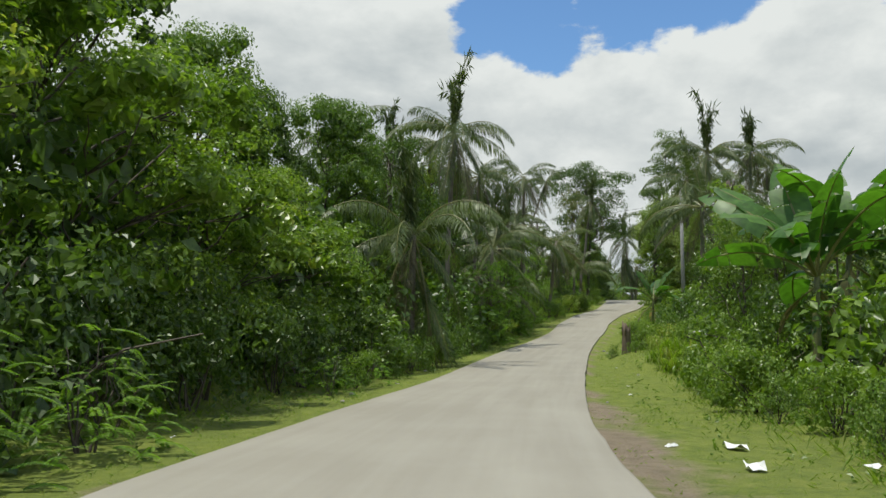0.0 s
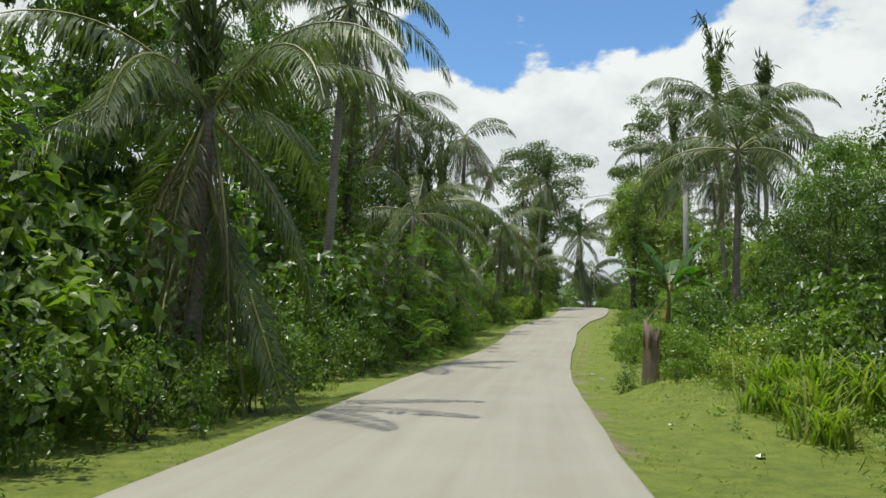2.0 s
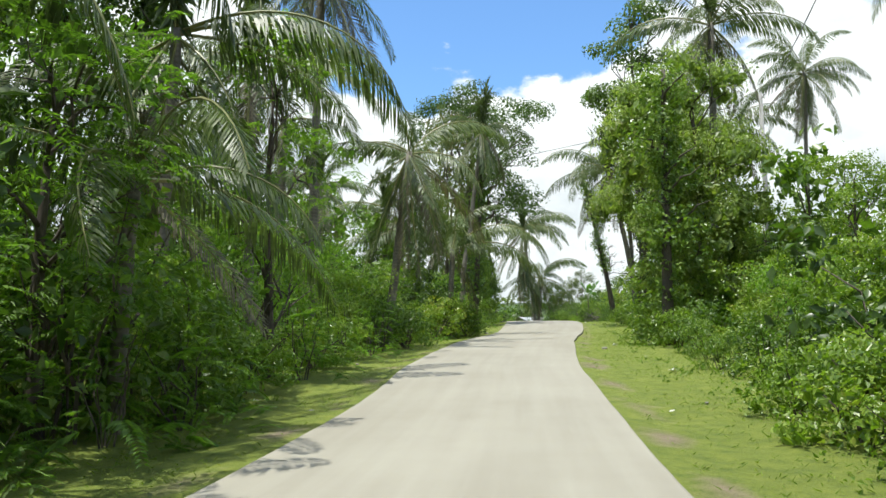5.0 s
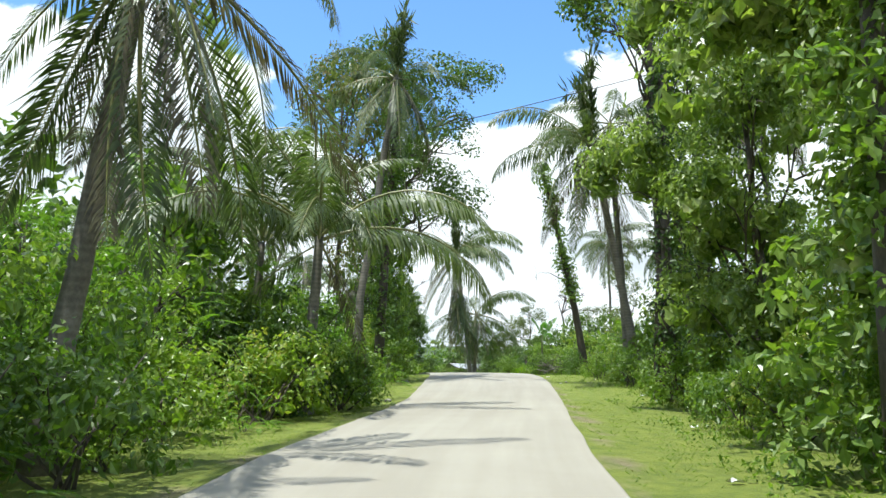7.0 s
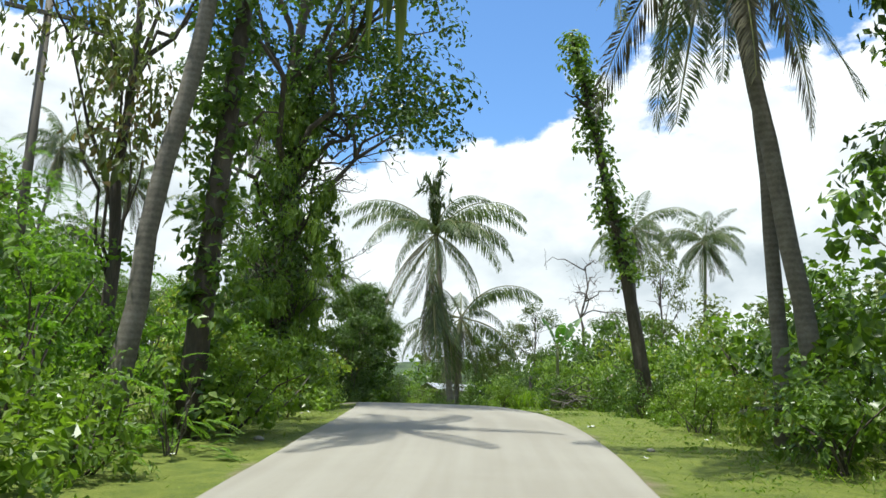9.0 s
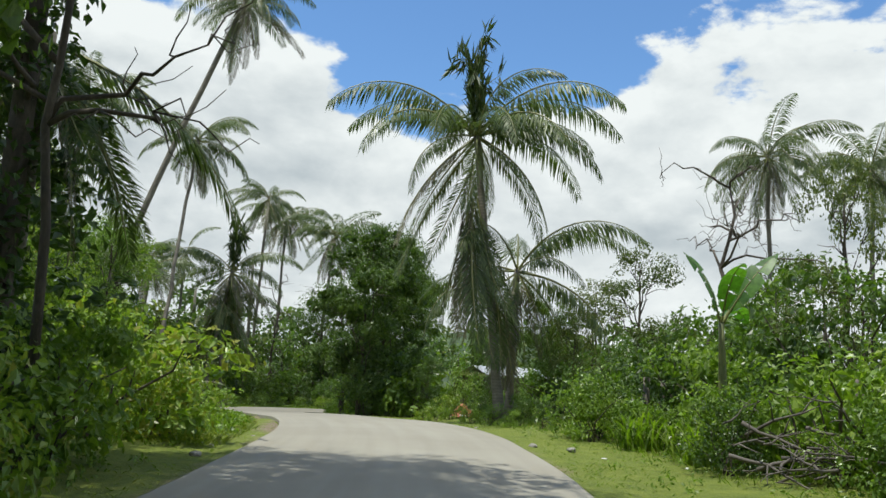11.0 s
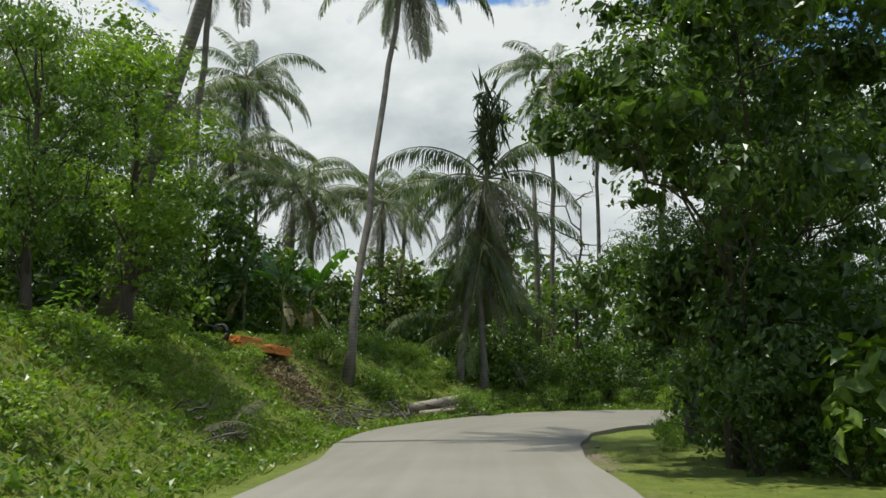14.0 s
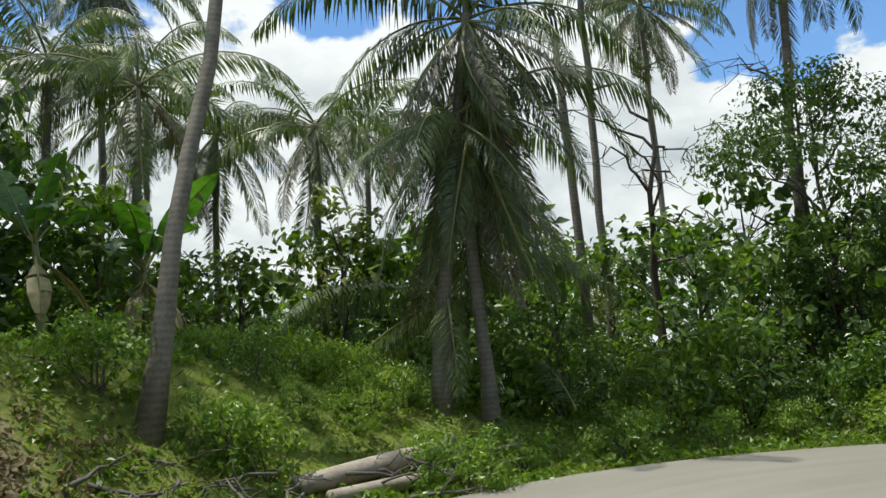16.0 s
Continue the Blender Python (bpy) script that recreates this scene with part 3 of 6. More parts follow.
def tree_meshes(kind, seed, height, width, leaf, clumps, per, leaf_len, leaf_w, crown_from=0.3, lobe_n=9, trunk_r=0.16, clump_r=0.55, droop=0.25, tiers=False, lean=0.0, plain=False, limb=0.33, hearts=8, sprays=False, drape=False):
    """Trunk and limbs, and a crown of many leaves in uneven lobes."""
    r = rng(seed)
    lobes = []
    for i in range(lobe_n):
        q = (i + 0.5) / lobe_n
        z = height * (crown_from + (0.92 - crown_from) * (q if not tiers else round(q * 3.2) / 3.2))
        env = math.sin(math.pi * min(1, max(0.12, (z / height - crown_from * 0.6) / (1.08 - crown_from * 0.6))))
        a = r.uniform(0, 2 * math.pi)
        rad = width * 0.5 * env * r.uniform(0.35, 0.8)
        sz = width * 0.5 * r.uniform(0.32, 0.52)
        if drape:
            a = i * 2.4
            z = height * (0.06 + 0.84 * (i / lobe_n)**1.25)
            q = z / height
            rad = width * 0.5 * (0.62 + 0.4 * float(sstep(0.2, 0.45, q)) - 0.85 * float(sstep(0.5, 1.0, q))) * r.uniform(0.75, 1.0)
            sz = width * 0.5 * r.uniform(0.2, 0.36)
        lobes.append((rad * math.cos(a) + lean * z, rad * math.sin(a), z, sz, sz, sz * (0.62 if not tiers else 0.36)))
    lobes.append((lean * height, 0, height * 0.9, width * 0.2, width * 0.2, height * 0.1))
    trunk = Pile()
    top = np.array([lean * height * 0.9, 0, height * 0.88])
    tp = branch_path(r, (0, 0, -0.3), top, 9, 0, 0.006)
    trunk.put(*tube_arrays(tp, trunk_r * np.linspace(1.15, 0.15, 9) * np.array([1.35, 1.05] + [1] * 7), 8))
    for l in lobes:
        z0 = max(height * crown_from * (0.9 if tiers else 0.55), l[2] - height * r.uniform(0.12, 0.3))
        k = np.interp(z0, tp[:, 2], np.arange(9))
        start = tp[int(k)] + (tp[min(8, int(k) + 1)] - tp[int(k)]) * (k - int(k))
        end = np.array(l[:3])
        bp = branch_path(r, start, end, 6)
        trunk.put(*tube_arrays(bp if not plain else bp[::5], trunk_r * np.linspace(limb, 0.08, 2 if plain else 6), 3 if plain else 5))
        for _ in range(0 if plain else 2):
            d = unit(r.normal(size=3)) * np.array(l[3:6]) * 0.85
            trunk.put(*tube_arrays(branch_path(r, bp[3], end + d, 4), trunk_r * np.linspace(0.2, 0.05, 4), 3))
    c = lobes_surface(r, lobes, clumps, 0.85 if drape else 0.68, 0.05 if drape else -0.45)
    crown = Pile()
    if sprays:
        crown.put(*spray_leaves(r, c, np.array([lean * height * 0.5, 0, height * 0.5]), per, clump_r, leaf_len, leaf_w))
    else:
        crown.put(*clump_leaves(r, c, clump_r, per, leaf_len, leaf_w, droop))
    if hearts:
        crown.put(*heart_leaves(r, c, clump_r, hearts, most=0.8 if plain else 0.42 if hearts > 20 else 0.24))
    return trunk.mesh(kind + "_trunk", [M_BARK], True), crown.mesh(kind + "_crown", [leaf])


def spray_leaves(r, centres, heart, per, reach, leaf_len, leaf_w, pairs=13):
    """Feathery foliage: arching sprays with two rows of fine leaflets round each point."""
    n = len(centres) * per
    root = np.repeat(centres, per, axis=0) + r.normal(size=(n, 3)) * reach * np.array([0.4, 0.4, 0.22])
    out = unit(unit((root - heart) * np.array([1, 1, 0.4])) * 0.7 + r.normal(size=(n, 3)) * np.array([0.6, 0.6, 0.25]))
    ln = reach * r.uniform(0.8, 1.5, n)
    side = unit(np.cross(out, np.array([0, 0, 1.0])))
    B, A, LN = [], [], []
    for q in np.linspace(0.05, 1, pairs):
        pt = root + out * (ln * q)[:, None] - np.array([0, 0, 0.42]) * (ln * q * q)[:, None]
        for w in (-1, 1):
            B.append(pt)
            A.append(unit(side * w + out * 0.5 + np.array([0, 0, -0.3]) + r.normal(size=(n, 3)) * 0.12))
            LN.append(leaf_len * (1.15 - 0.6 * q) * r.uniform(0.8, 1.2, n))
    B, A, LN = np.concatenate(B), np.concatenate(A), np.concatenate(LN)
    up = unit(np.array([0, 0, 1.0]) + r.normal(size=B.shape) * 0.2)
    return leaf_arrays(B, A, up, LN, np.full(len(B), leaf_w), 0.1)


def bush_mesh(kind, seed, height, width, leaf, clumps, per, leaf_len, leaf_w, clump_r=0.3, droop=0.3):
    r = rng(seed)
    lobes = [(0, 0, height * 0.3, width * 0.45, width * 0.45, height * 0.32)]
    for i in range(7):
        a = r.uniform(0, 2 * math.pi)
        q = r.uniform(0.1, 0.36)
        s = r.uniform(0.2, 0.34)
        z = height * r.uniform(0.3, 0.78)
        lobes.append((width * q * math.cos(a), width * q * math.sin(a), z, width * s, width * s, height * s * 0.75))
    for i in range(8):
        a = i * 0.785 + r.normal() * 0.2
        lobes.append((width * 0.34 * math.cos(a), width * 0.34 * math.sin(a), height * 0.1, width * 0.17, width * 0.17, height * 0.16))
    c = lobes_surface(r, lobes, clumps, 0.35)
    c[:, 2] = np.maximum(c[:, 2], 0.05)
    p, q = Pile(), Pile()
    p.put(*clump_leaves(r, c, clump_r, per, leaf_len, leaf_w, droop), 0)
    p.put(*heart_leaves(r, c, clump_r, 9, most=0.2), 0)
    for i in range(7):
        l = lobes[i % len(lobes)]
        e = np.array(l[:3]) + r.normal(size=3) * np.array(l[3:6]) * 0.5
        e[2] = max(e[2], height * 0.3)
        q.put(*tube_arrays(branch_path(r, (r.normal() * 0.12, r.normal() * 0.12, -0.15), e, 4), np.linspace(0.035, 0.01, 4), 3), 0)
    return p.mesh(kind, [leaf]), q.mesh(kind + "_stems", [M_BARK])


def fern_spray_mesh(kind, seed, height, width, leaf, sprays, leaf_len):
    """Feathery shrub: arching sprays with rows of small paired leaflets."""
    r = rng(seed)
    p = Pile()
    B, A, U, LN, WD = [], [], [], [], []
    for i in range(sprays):
        a = r.uniform(0, 2 * math.pi)
        q = r.random()**0.6
        root = np.array([width * 0.5 * q * math.cos(a), width * 0.5 * q * math.sin(a), height * (1 - q * q) * r.uniform(0.25, 1.0) + 0.05])
        out = unit(np.array([math.cos(a + r.normal() * 0.8), math.sin(a + r.normal() * 0.8), r.uniform(-0.2, 0.7)]))
        ln = r.uniform(0.5, 1.0) * 0.9
        for s in np.linspace(0.06, 1, 20):
            pt = root + out * ln * s + np.array([0, 0, -0.35 * ln * s * s])
            sd = unit(np.cross(out, (0, 0, 1.0)))
            for w in (-1, 1):
                B.append(pt)
                A.append(unit(sd * w + out * 0.45 + np.array([0, 0, -0.25])))
                U.append(unit(np.array([0, 0, 1.0]) + r.normal(size=3) * 0.2))
                LN.append(leaf_len * (1.1 - 0.6 * s) * r.uniform(0.8, 1.2))
                WD.append(leaf_len * 0.3)
    v, f = leaf_arrays(np.array(B), np.array(A), np.array(U), np.array(LN), np.array(WD))
    p.put(v, f, 0)
    q = Pile()
    for i in range(6):
        e = (r.normal() * width * 0.2, r.normal() * width * 0.2, height * r.uniform(0.5, 0.9))
        q.put(*tube_arrays(branch_path(r, (r.normal() * 0.1, r.normal() * 0.1, -0.15), e, 5), np.linspace(0.03, 0.01, 5), 4), 0)
    return p.mesh(kind, [leaf]), q.mesh(kind + "_stems", [M_BARK])


# ---- palms ----
def frond_mesh(name, seed, length, rise, fall, leaf, pairs=46, leaflet=0.75, hang=0.8):
    """One frond from its foot at the origin towards +x: an arched stem with two rows of hanging leaflets."""
    r = rng(seed)
    n = 13
    s = np.linspace(0, 1, n)
    ang = rise - (rise + fall) * s**1.25
    step = length / (n - 1)
    x = np.concatenate([[0], np.cumsum(np.cos(ang[:-1]) * step)])
    z = np.concatenate([[0], np.cumsum(np.sin(ang[:-1]) * step)])
    y = 0.12 * length * (s**2) * r.uniform(-0.6, 0.6)
    path = np.stack([x, y, z], 1)
    p, stem = Pile(), Pile()
    stem.put(*tube_arrays(path, np.linspace(0.045, 0.008, n), 4), 0)
    q = np.linspace(0.13, 0.995, pairs)
    pts = np.stack([np.interp(q, s, path[:, k]) for k in range(3)], 1)
    tg = unit(np.stack([np.interp(q, s, np.gradient(path[:, k])) for k in range(3)], 1))
    sd = unit(np.cross(tg, np.array([0, 0, 1.0]) + 1e-3))
    upv = np.cross(sd, tg)
    for w in (-1, 1):
        m = pairs
        size = 1.08 * leaflet * np.sin(np.pi * (0.16 + 0.80 * q))**0.6 * r.uniform(0.75, 1.15, m)
        keep = r.random(m) > 0.05
        lean = r.normal(size=m) * 0.16
        h = hang * r.uniform(0.7, 1.3, m)
        al = unit(sd * w + tg * (0.55 + lean)[:, None] - np.array([0, 0, 1.0]) * h[:, None] + upv * 0.15)
        al2 = unit(al - np.array([0, 0, 1.0]) * (0.55 + 0.5 * r.random(m))[:, None])
        nrm = unit(np.cross(al, tg * w))
        wd = 0.05 + 0.02 * r.random(m)
        a0 = pts
        a1 = pts + al * (size * 0.5)[:, None]
        a2 = a1 + al2 * (size * 0.5)[:, None]
        wv = tg * (wd * 0.5)[:, None]
        V = np.stack([a0, a1 - wv, a2, a1 + wv], 1)[keep].reshape(-1, 3)
        k = np.arange(keep.sum()) * 4
        F = np.stack([np.stack([k, k + 1, k + 3], 1), np.stack([k + 1, k + 2, k + 3], 1)], 1).reshape(-1, 3)
        p.put(V, F, 0)
    return stem.mesh(name + "_stem", [M_RACHIS]), p.mesh(name, [leaf])


def spear_mesh(name, seed, length, leaf):
    """Bundle of storm-torn young fronds: they stand close together, part and bend over at the top, with gaps and hanging strips."""
    r = rng(seed)
    p = Pile()
    u = np.linspace(0, 1, 10)
    for i in range(6):
        a = i * 1.05 + r.normal() * 0.3
        ln = length * (1.0, 0.9, 0.82, 0.7, 0.6, 0.5)[i] * r.uniform(0.92, 1.05)
        out = 0.05 + (0.08 + 0.1 * r.random()) * u + r.uniform(0.2, 0.75) * np.clip((u - 0.62) / 0.38, 0, 1)**1.7
        up = ln * (u - 0.35 * r.random() * np.clip((u - 0.75) / 0.25, 0, 1)**2)
        path = np.stack([math.cos(a) * out, math.sin(a) * out, up], 1) + r.normal(size=(10, 3)) * 0.012
        p.put(*tube_arrays(path, np.linspace(0.035, 0.006, 10), 4), 1)
        m = 92
        q = np.sort(r.uniform(0.1, 1.0, m))
        q = q[np.sin(q * r.uniform(16, 26) + r.uniform(0, 6)) > -0.72]
        m = len(q)
        base = np.stack([np.interp(q, u, path[:, k]) for k in range(3)], 1)
        d = a + r.normal(size=m) * 1.1
        hang = r.random(m) < 0.3 + 0.4 * (q > 0.78)
        rise = np.where(hang, -r.uniform(0.3, 2.2, m), r.uniform(0.9, 3.2, m))
        al = unit(np.stack([np.cos(d), np.sin(d), rise], 1))
        size = np.where(hang, r.uniform(0.3, 0.75, m), r.uniform(0.45, 0.85, m))
        p.put(*leaf_arrays(base, al, unit(r.normal(size=(m, 3)) + np.array([0, 0, 0.5])), size, r.uniform(0.05, 0.1, m)), 0)
    return p.mesh(name, [leaf, M_RACHIS])


FRONDS = {
    "up": [frond_mesh("frond_up", 11 + i, 4.6, radians(68), radians(8 + 18 * i), M_FROND, pairs=76, hang=0.45, leaflet=0.85) for i in range(2)],
    "arch": [frond_mesh("frond_arch", 21 + i, 5.4, radians(48 - 8 * i), radians(56 + 8 * i), M_FROND, pairs=98, hang=1.1, leaflet=0.98) for i in range(3)],
    "droop": [frond_mesh("frond_droop", 31 + i, 5.0, radians(22 - 10 * i), radians(76 + 4 * i), M_FROND, pairs=94, hang=1.0, leaflet=0.95) for i in range(3)],
    "hang": [frond_mesh("frond_hang", 41 + i, 4.4, radians(-30 - 8 * i), radians(86), (M_FROND, M_FROND, M_FROND_DRY)[i], pairs=82, hang=0.7, leaflet=0.8) for i in range(3)],
    "skirt": [frond_mesh("frond_skirt", 46 + i, 4.6, radians(-68 - 5 * i), radians(89), (M_FROND, M_FROND_DRY, M_FROND)[i], pairs=82, hang=0.5, leaflet=0.75) for i in range(3)],
}
SPEARS = [spear_mesh("spear", 51 + i, 3.3 + 0.5 * i, M_FROND) for i in range(3)]


def palm(x, y, top, lean=(0, 0), radius=0.16, fronds=(3, 7, 7, 4), spear=0.0, size=1.0, seed=0, label="coconut palm with ringed grey trunk and drooping fronds", drop=0.0, aimed=()):
    """A coconut palm: foot at x, y; crown's heart at height top; lean: how far the heart stands from the foot."""
    r = rng(1000 + seed)
    z = ground_z(x, y)
    root = new("coconut_palm")
    root.location = (x, y, z)
    tagged(root, label, "palm tree", "roadside coconut palms")
    h = top - z
    u = np.linspace(0, 1, 12)
    path = np.stack([lean[0] * u**1.12, lean[1] * u**1.12, -0.3 + (h + 0.3) * u], 1)
    path[1:-1, :2] += r.normal(size=(10, 2)) * 0.02 * h / 10
    rad = radius * (1.0 + 0.7 * np.exp(-u * 14) - 0.32 * u)
    tv = Pile()
    tv.put(*tube_arrays(path, rad, 10))
    part("trunk", tv.mesh("palm_trunk", [M_PALM_BARK], True), root)
    head = Matrix.Translation((lean[0], lean[1], h - 0.1))
    turn = r.uniform(0, 360)
    k = 0
    if label == TALL:
        fronds = (fronds[0], fronds[1] + 1, fronds[2] + 3, fronds[3] + 4, 5)
    if spear and len(fronds) == 4:
        fronds = (*fronds, 5)
    for kind, count in zip(("up", "arch", "droop", "hang", "skirt"), fronds):
        for i in range(count):
            a = turn + k * 137.5 + r.normal() * 9
            k += 1
            data = FRONDS[kind][int(r.integers(len(FRONDS[kind])))]
            s = size * r.uniform(0.72, 1.14)
            dz = {"up": 0.25, "arch": 0.12, "droop": 0.0, "hang": -0.12, "skirt": -0.1}[kind]
            if kind == "skirt":
                dz -= drop * r.random()
            m = head @ pose(0, 0, dz, 0, r.normal() * 11, a) @ pose(0.08, 0, 0, r.normal() * 14) @ Matrix.Diagonal((s, s, s, 1))
            part("blade", data[1], part("frond", data[0], root, "", m))
    for kind, a, s in aimed:
        data = FRONDS[kind][0]
        part("blade", data[1], part("frond", data[0], root, "", head @ pose(0, 0, 0, 0, 0, a) @ Matrix.Diagonal((s, s, s, 1))))
    if spear:
        s = spear / 3.5
        part("spear", SPEARS[seed % 3], root, "tattered upright young leaves", head @ pose(0, 0, 0.1, r.normal() * 3, r.normal() * 3, r.uniform(0, 360)) @ Matrix.Diagonal((0.5 + 0.5 * s, 0.5 + 0.5 * s, s, 1)))
    return root


# ---- banana ----
def banana_leaf_mesh(name, seed, length, width, rise, fall, torn=0.25, mat=None):
    r = rng(seed)
    n = 26
    s = np.linspace(0, 1, n)
    ang = rise - (rise + fall) * s**1.6
    st = length / (n - 1)
    x = np.concatenate([[0], np.cumsum(np.cos(ang[:-1]) * st)])
    z = np.concatenate([[0], np.cumsum(np.sin(ang[:-1]) * st)])
    path = np.stack([x, np.zeros(n), z], 1)
    p = Pile()
    p.put(*tube_arrays(path, np.linspace(0.035, 0.006, n), 5), 1)
    w = width * 0.5 * np.clip(1 - np.abs(2 * np.clip((s - 0.16) / 0.84, 0, 1) - 1)**2.2, 0, 1)**0.9
    for side in (-1, 1):
        i = 4
        while i < n - 1:
            run = int(r.integers(2, 7)) if torn else n
            j = min(n - 1, i + run)
            rows = []
            sag = r.uniform(0.0, 0.5) if torn else 0.1
            gap = 0.35 * st
            for k in range(i, j + 1):
                bx = path[k].copy()
                if k == j and j < n - 1:
                    bx = path[k] - (path[k] - path[k - 1]) * 0.25
                e = bx + np.array([0, side * w[k], -w[k] * sag + w[k] * 0.15])
                mdl = (bx + e) / 2 + np.array([0, 0, 0.10 * w[k]])
                rows += [bx + np.array([0, 0, 0.01]), mdl, e]
            f = []
            for k in range(j - i):
                for c in range(2):
                    q = k * 3 + c
                    f.append((q, q + 1, q + 4, q + 3) if side > 0 else (q, q + 3, q + 4, q + 1))
            if j > i:
                p.put(np.array(rows), f, 0)
            i = j
            if r.random() < torn * 0.3:
                i += 1
    return p.mesh(name, [mat or M_BANANA, M_RACHIS], True)


BANANA = [banana_leaf_mesh("banana_leaf", 61 + i, 2.4, 0.6, radians(80 - 14 * i), radians((-40, 5, 40, 70)[i]), (0.2, 0.5, 0.9, 1.0)[i]) for i in range(4)]


DRY_BANANA = [banana_leaf_mesh("dry_banana_leaf", 66 + i, 1.7, 0.4, radians(-35), radians(88), 1.0, M_DRY_LEAF) for i in range(2)]


def banana(x, y, height, leaves=8, size=1.0, seed=0, z=None, dry=2):
    r = rng(2000 + seed)
    z = ground_z(x, y) if z is None else z
    root = new("banana_plant")
    root.location = (x, y, z)
    tagged(root, "banana plant with broad torn bright green leaves", "banana plant", "banana plants")
    u = np.linspace(0, 1, 8)
    path = np.stack([0.12 * u**2 * r.normal(), 0.12 * u**2 * r.normal(), -0.2 + (height + 0.2) * u], 1) * np.array([1, 1, 1])
    t = Pile()
    t.put(*tube_arrays(path, np.linspace(0.14, 0.06, 8) * (0.6 + 0.4 * size), 8))
    part("stem", t.mesh("banana_stem", [M_STEM], True), root)
    for i in range(dry):
        part("dry_leaf", DRY_BANANA[i % 2], root, "withered yellow-brown leaf", pose(path[-1, 0], path[-1, 1], height - 0.3, 0, 0, i * 97 + seed * 40))
    for i in range(leaves):
        k = min(3, int(4 * i / leaves + r.uniform(-0.3, 0.3)) if i else 0)
        k = max(0, k)
        s = size * r.uniform(0.85, 1.15)
        part("banana_leaf", BANANA[k], root, "", pose(path[-1, 0], path[-1, 1], height - 0.1, 0, 0, i * 137.5 + r.normal() * 15) @ pose(0, 0, 0, r.normal() * 20, r.normal() * 8) @ Matrix.Diagonal((s, s, s, 1)))
    return root


# ---- plant stock ----
# kind, seed, height, width, leaf, clumps, leaves a clump, leaf length and width
TREES = {
    "round_dark": [tree_meshes("round_dark", 71 + i, 9, 7.5, M_LEAF["dark"], 88, 92, 0.165, 0.1, 0.2, lobe_n=12, clump_r=0.95, hearts=20) for i in range(2)],
    "round_mid": [tree_meshes("round_mid", 81 + i, 8, 6.5, M_LEAF["mid"], 78, 88, 0.155, 0.092, 0.16, lobe_n=12, clump_r=0.86, hearts=20) for i in range(3)],
    "airy": [tree_meshes("airy", 91 + i, 9, 5.5, M_LEAF["bright"], 76, 84, 0.15, 0.088, 0.16, lobe_n=13, clump_r=0.78, hearts=12) for i in range(2)],
    "pale": [tree_meshes("pale", 93 + i, 10, 7.6, M_LEAF["pale"], 165, 112, 0.15, 0.085, 0.14, lobe_n=15, clump_r=0.86, hearts=26) for i in range(2)],
    "olive": [tree_meshes("olive", 95 + i, 9, 5.5, M_LEAF["olive"], 62, 54, 0.18, 0.095, 0.3, lobe_n=12, clump_r=0.72, hearts=6) for i in range(2)],
    "tall": [tree_meshes("tall", 101 + i, 13, 5.0, M_LEAF["dark"], 80, 72, 0.21, 0.115, 0.28, lobe_n=14, clump_r=0.9, hearts=12) for i in range(2)],
    "tiers": [tree_meshes("tiers", 113, 17, 5.4, M_LEAF["dark"], 40, 130, 0.19, 0.105, 0.52, lobe_n=9, trunk_r=0.2, clump_r=0.75, tiers=True, limb=0.25, hearts=10)],
    "feather": [tree_meshes("feather", 121 + i, 8, 7.0, M_LEAF["feather"], 110, 3, 0.16, 0.038, 0.22, lobe_n=11, clump_r=0.8, sprays=True, hearts=6) for i in range(2)],
    "broad": [tree_meshes("broad", 127 + i, 12, 9.0, M_LEAF["mid"], 165, 110, 0.165, 0.1, 0.1, lobe_n=17, clump_r=1.0, hearts=26) for i in range(2)],
    "shade": [tree_meshes("shade", 125, 12, 8.6, M_LEAF["dark"], 190, 100, 0.18, 0.105, 0.1, lobe_n=17, clump_r=0.95, hearts=28)],
    "spreading": [tree_meshes("spreading", 129, 20, 12.5, M_LEAF["dark"], 190, 84, 0.24, 0.135, 0.42, lobe_n=16, trunk_r=0.42, clump_r=1.1, hearts=14, limb=0.3)],
    "draped": [tree_meshes("draped", 141 + i, 10, 8.4, M_LEAF["bright"], 168, 96, 0.155, 0.095, 0.04, lobe_n=30, clump_r=0.86, hearts=22, drape=True) for i in range(2)],
    # coarser stock for what stands behind
    "far_dark": [tree_meshes("far_dark", 171 + i, 9, 7.5, M_LEAF["dark"], 40, 12, 0.52, 0.29, 0.04, lobe_n=13, clump_r=1.1, plain=True, hearts=7) for i in range(2)],
    "far_mid": [tree_meshes("far_mid", 181 + i, 8, 6.5, M_LEAF["mid"], 40, 12, 0.49, 0.27, 0.03, lobe_n=13, clump_r=1.05, plain=True, hearts=7) for i in range(2)],
    "far_olive": [tree_meshes("far_olive", 191 + i, 9, 5.5, M_LEAF["olive"], 36, 15, 0.41, 0.2, 0.06, lobe_n=13, clump_r=0.9, plain=True, hearts=4) for i in range(2)],
    "dist": [tree_meshes("dist", 201 + i, 9, 7.5, M_LEAF[("mid", "dark", "olive")[i]], 26, 9, 0.84, 0.46, 0.03, lobe_n=12, clump_r=1.2, plain=True, hearts=5) for i in range(3)],
}
TREE_SIZE = {"draped": 10, "pale": 10, "spreading": 20, "dist": 9, "round_dark": 9, "round_mid": 8, "airy": 9, "olive": 9, "tall": 13, "tiers": 17, "feather": 8, "broad": 12, "shade": 12, "far_dark": 9, "far_mid": 8, "far_olive": 9}
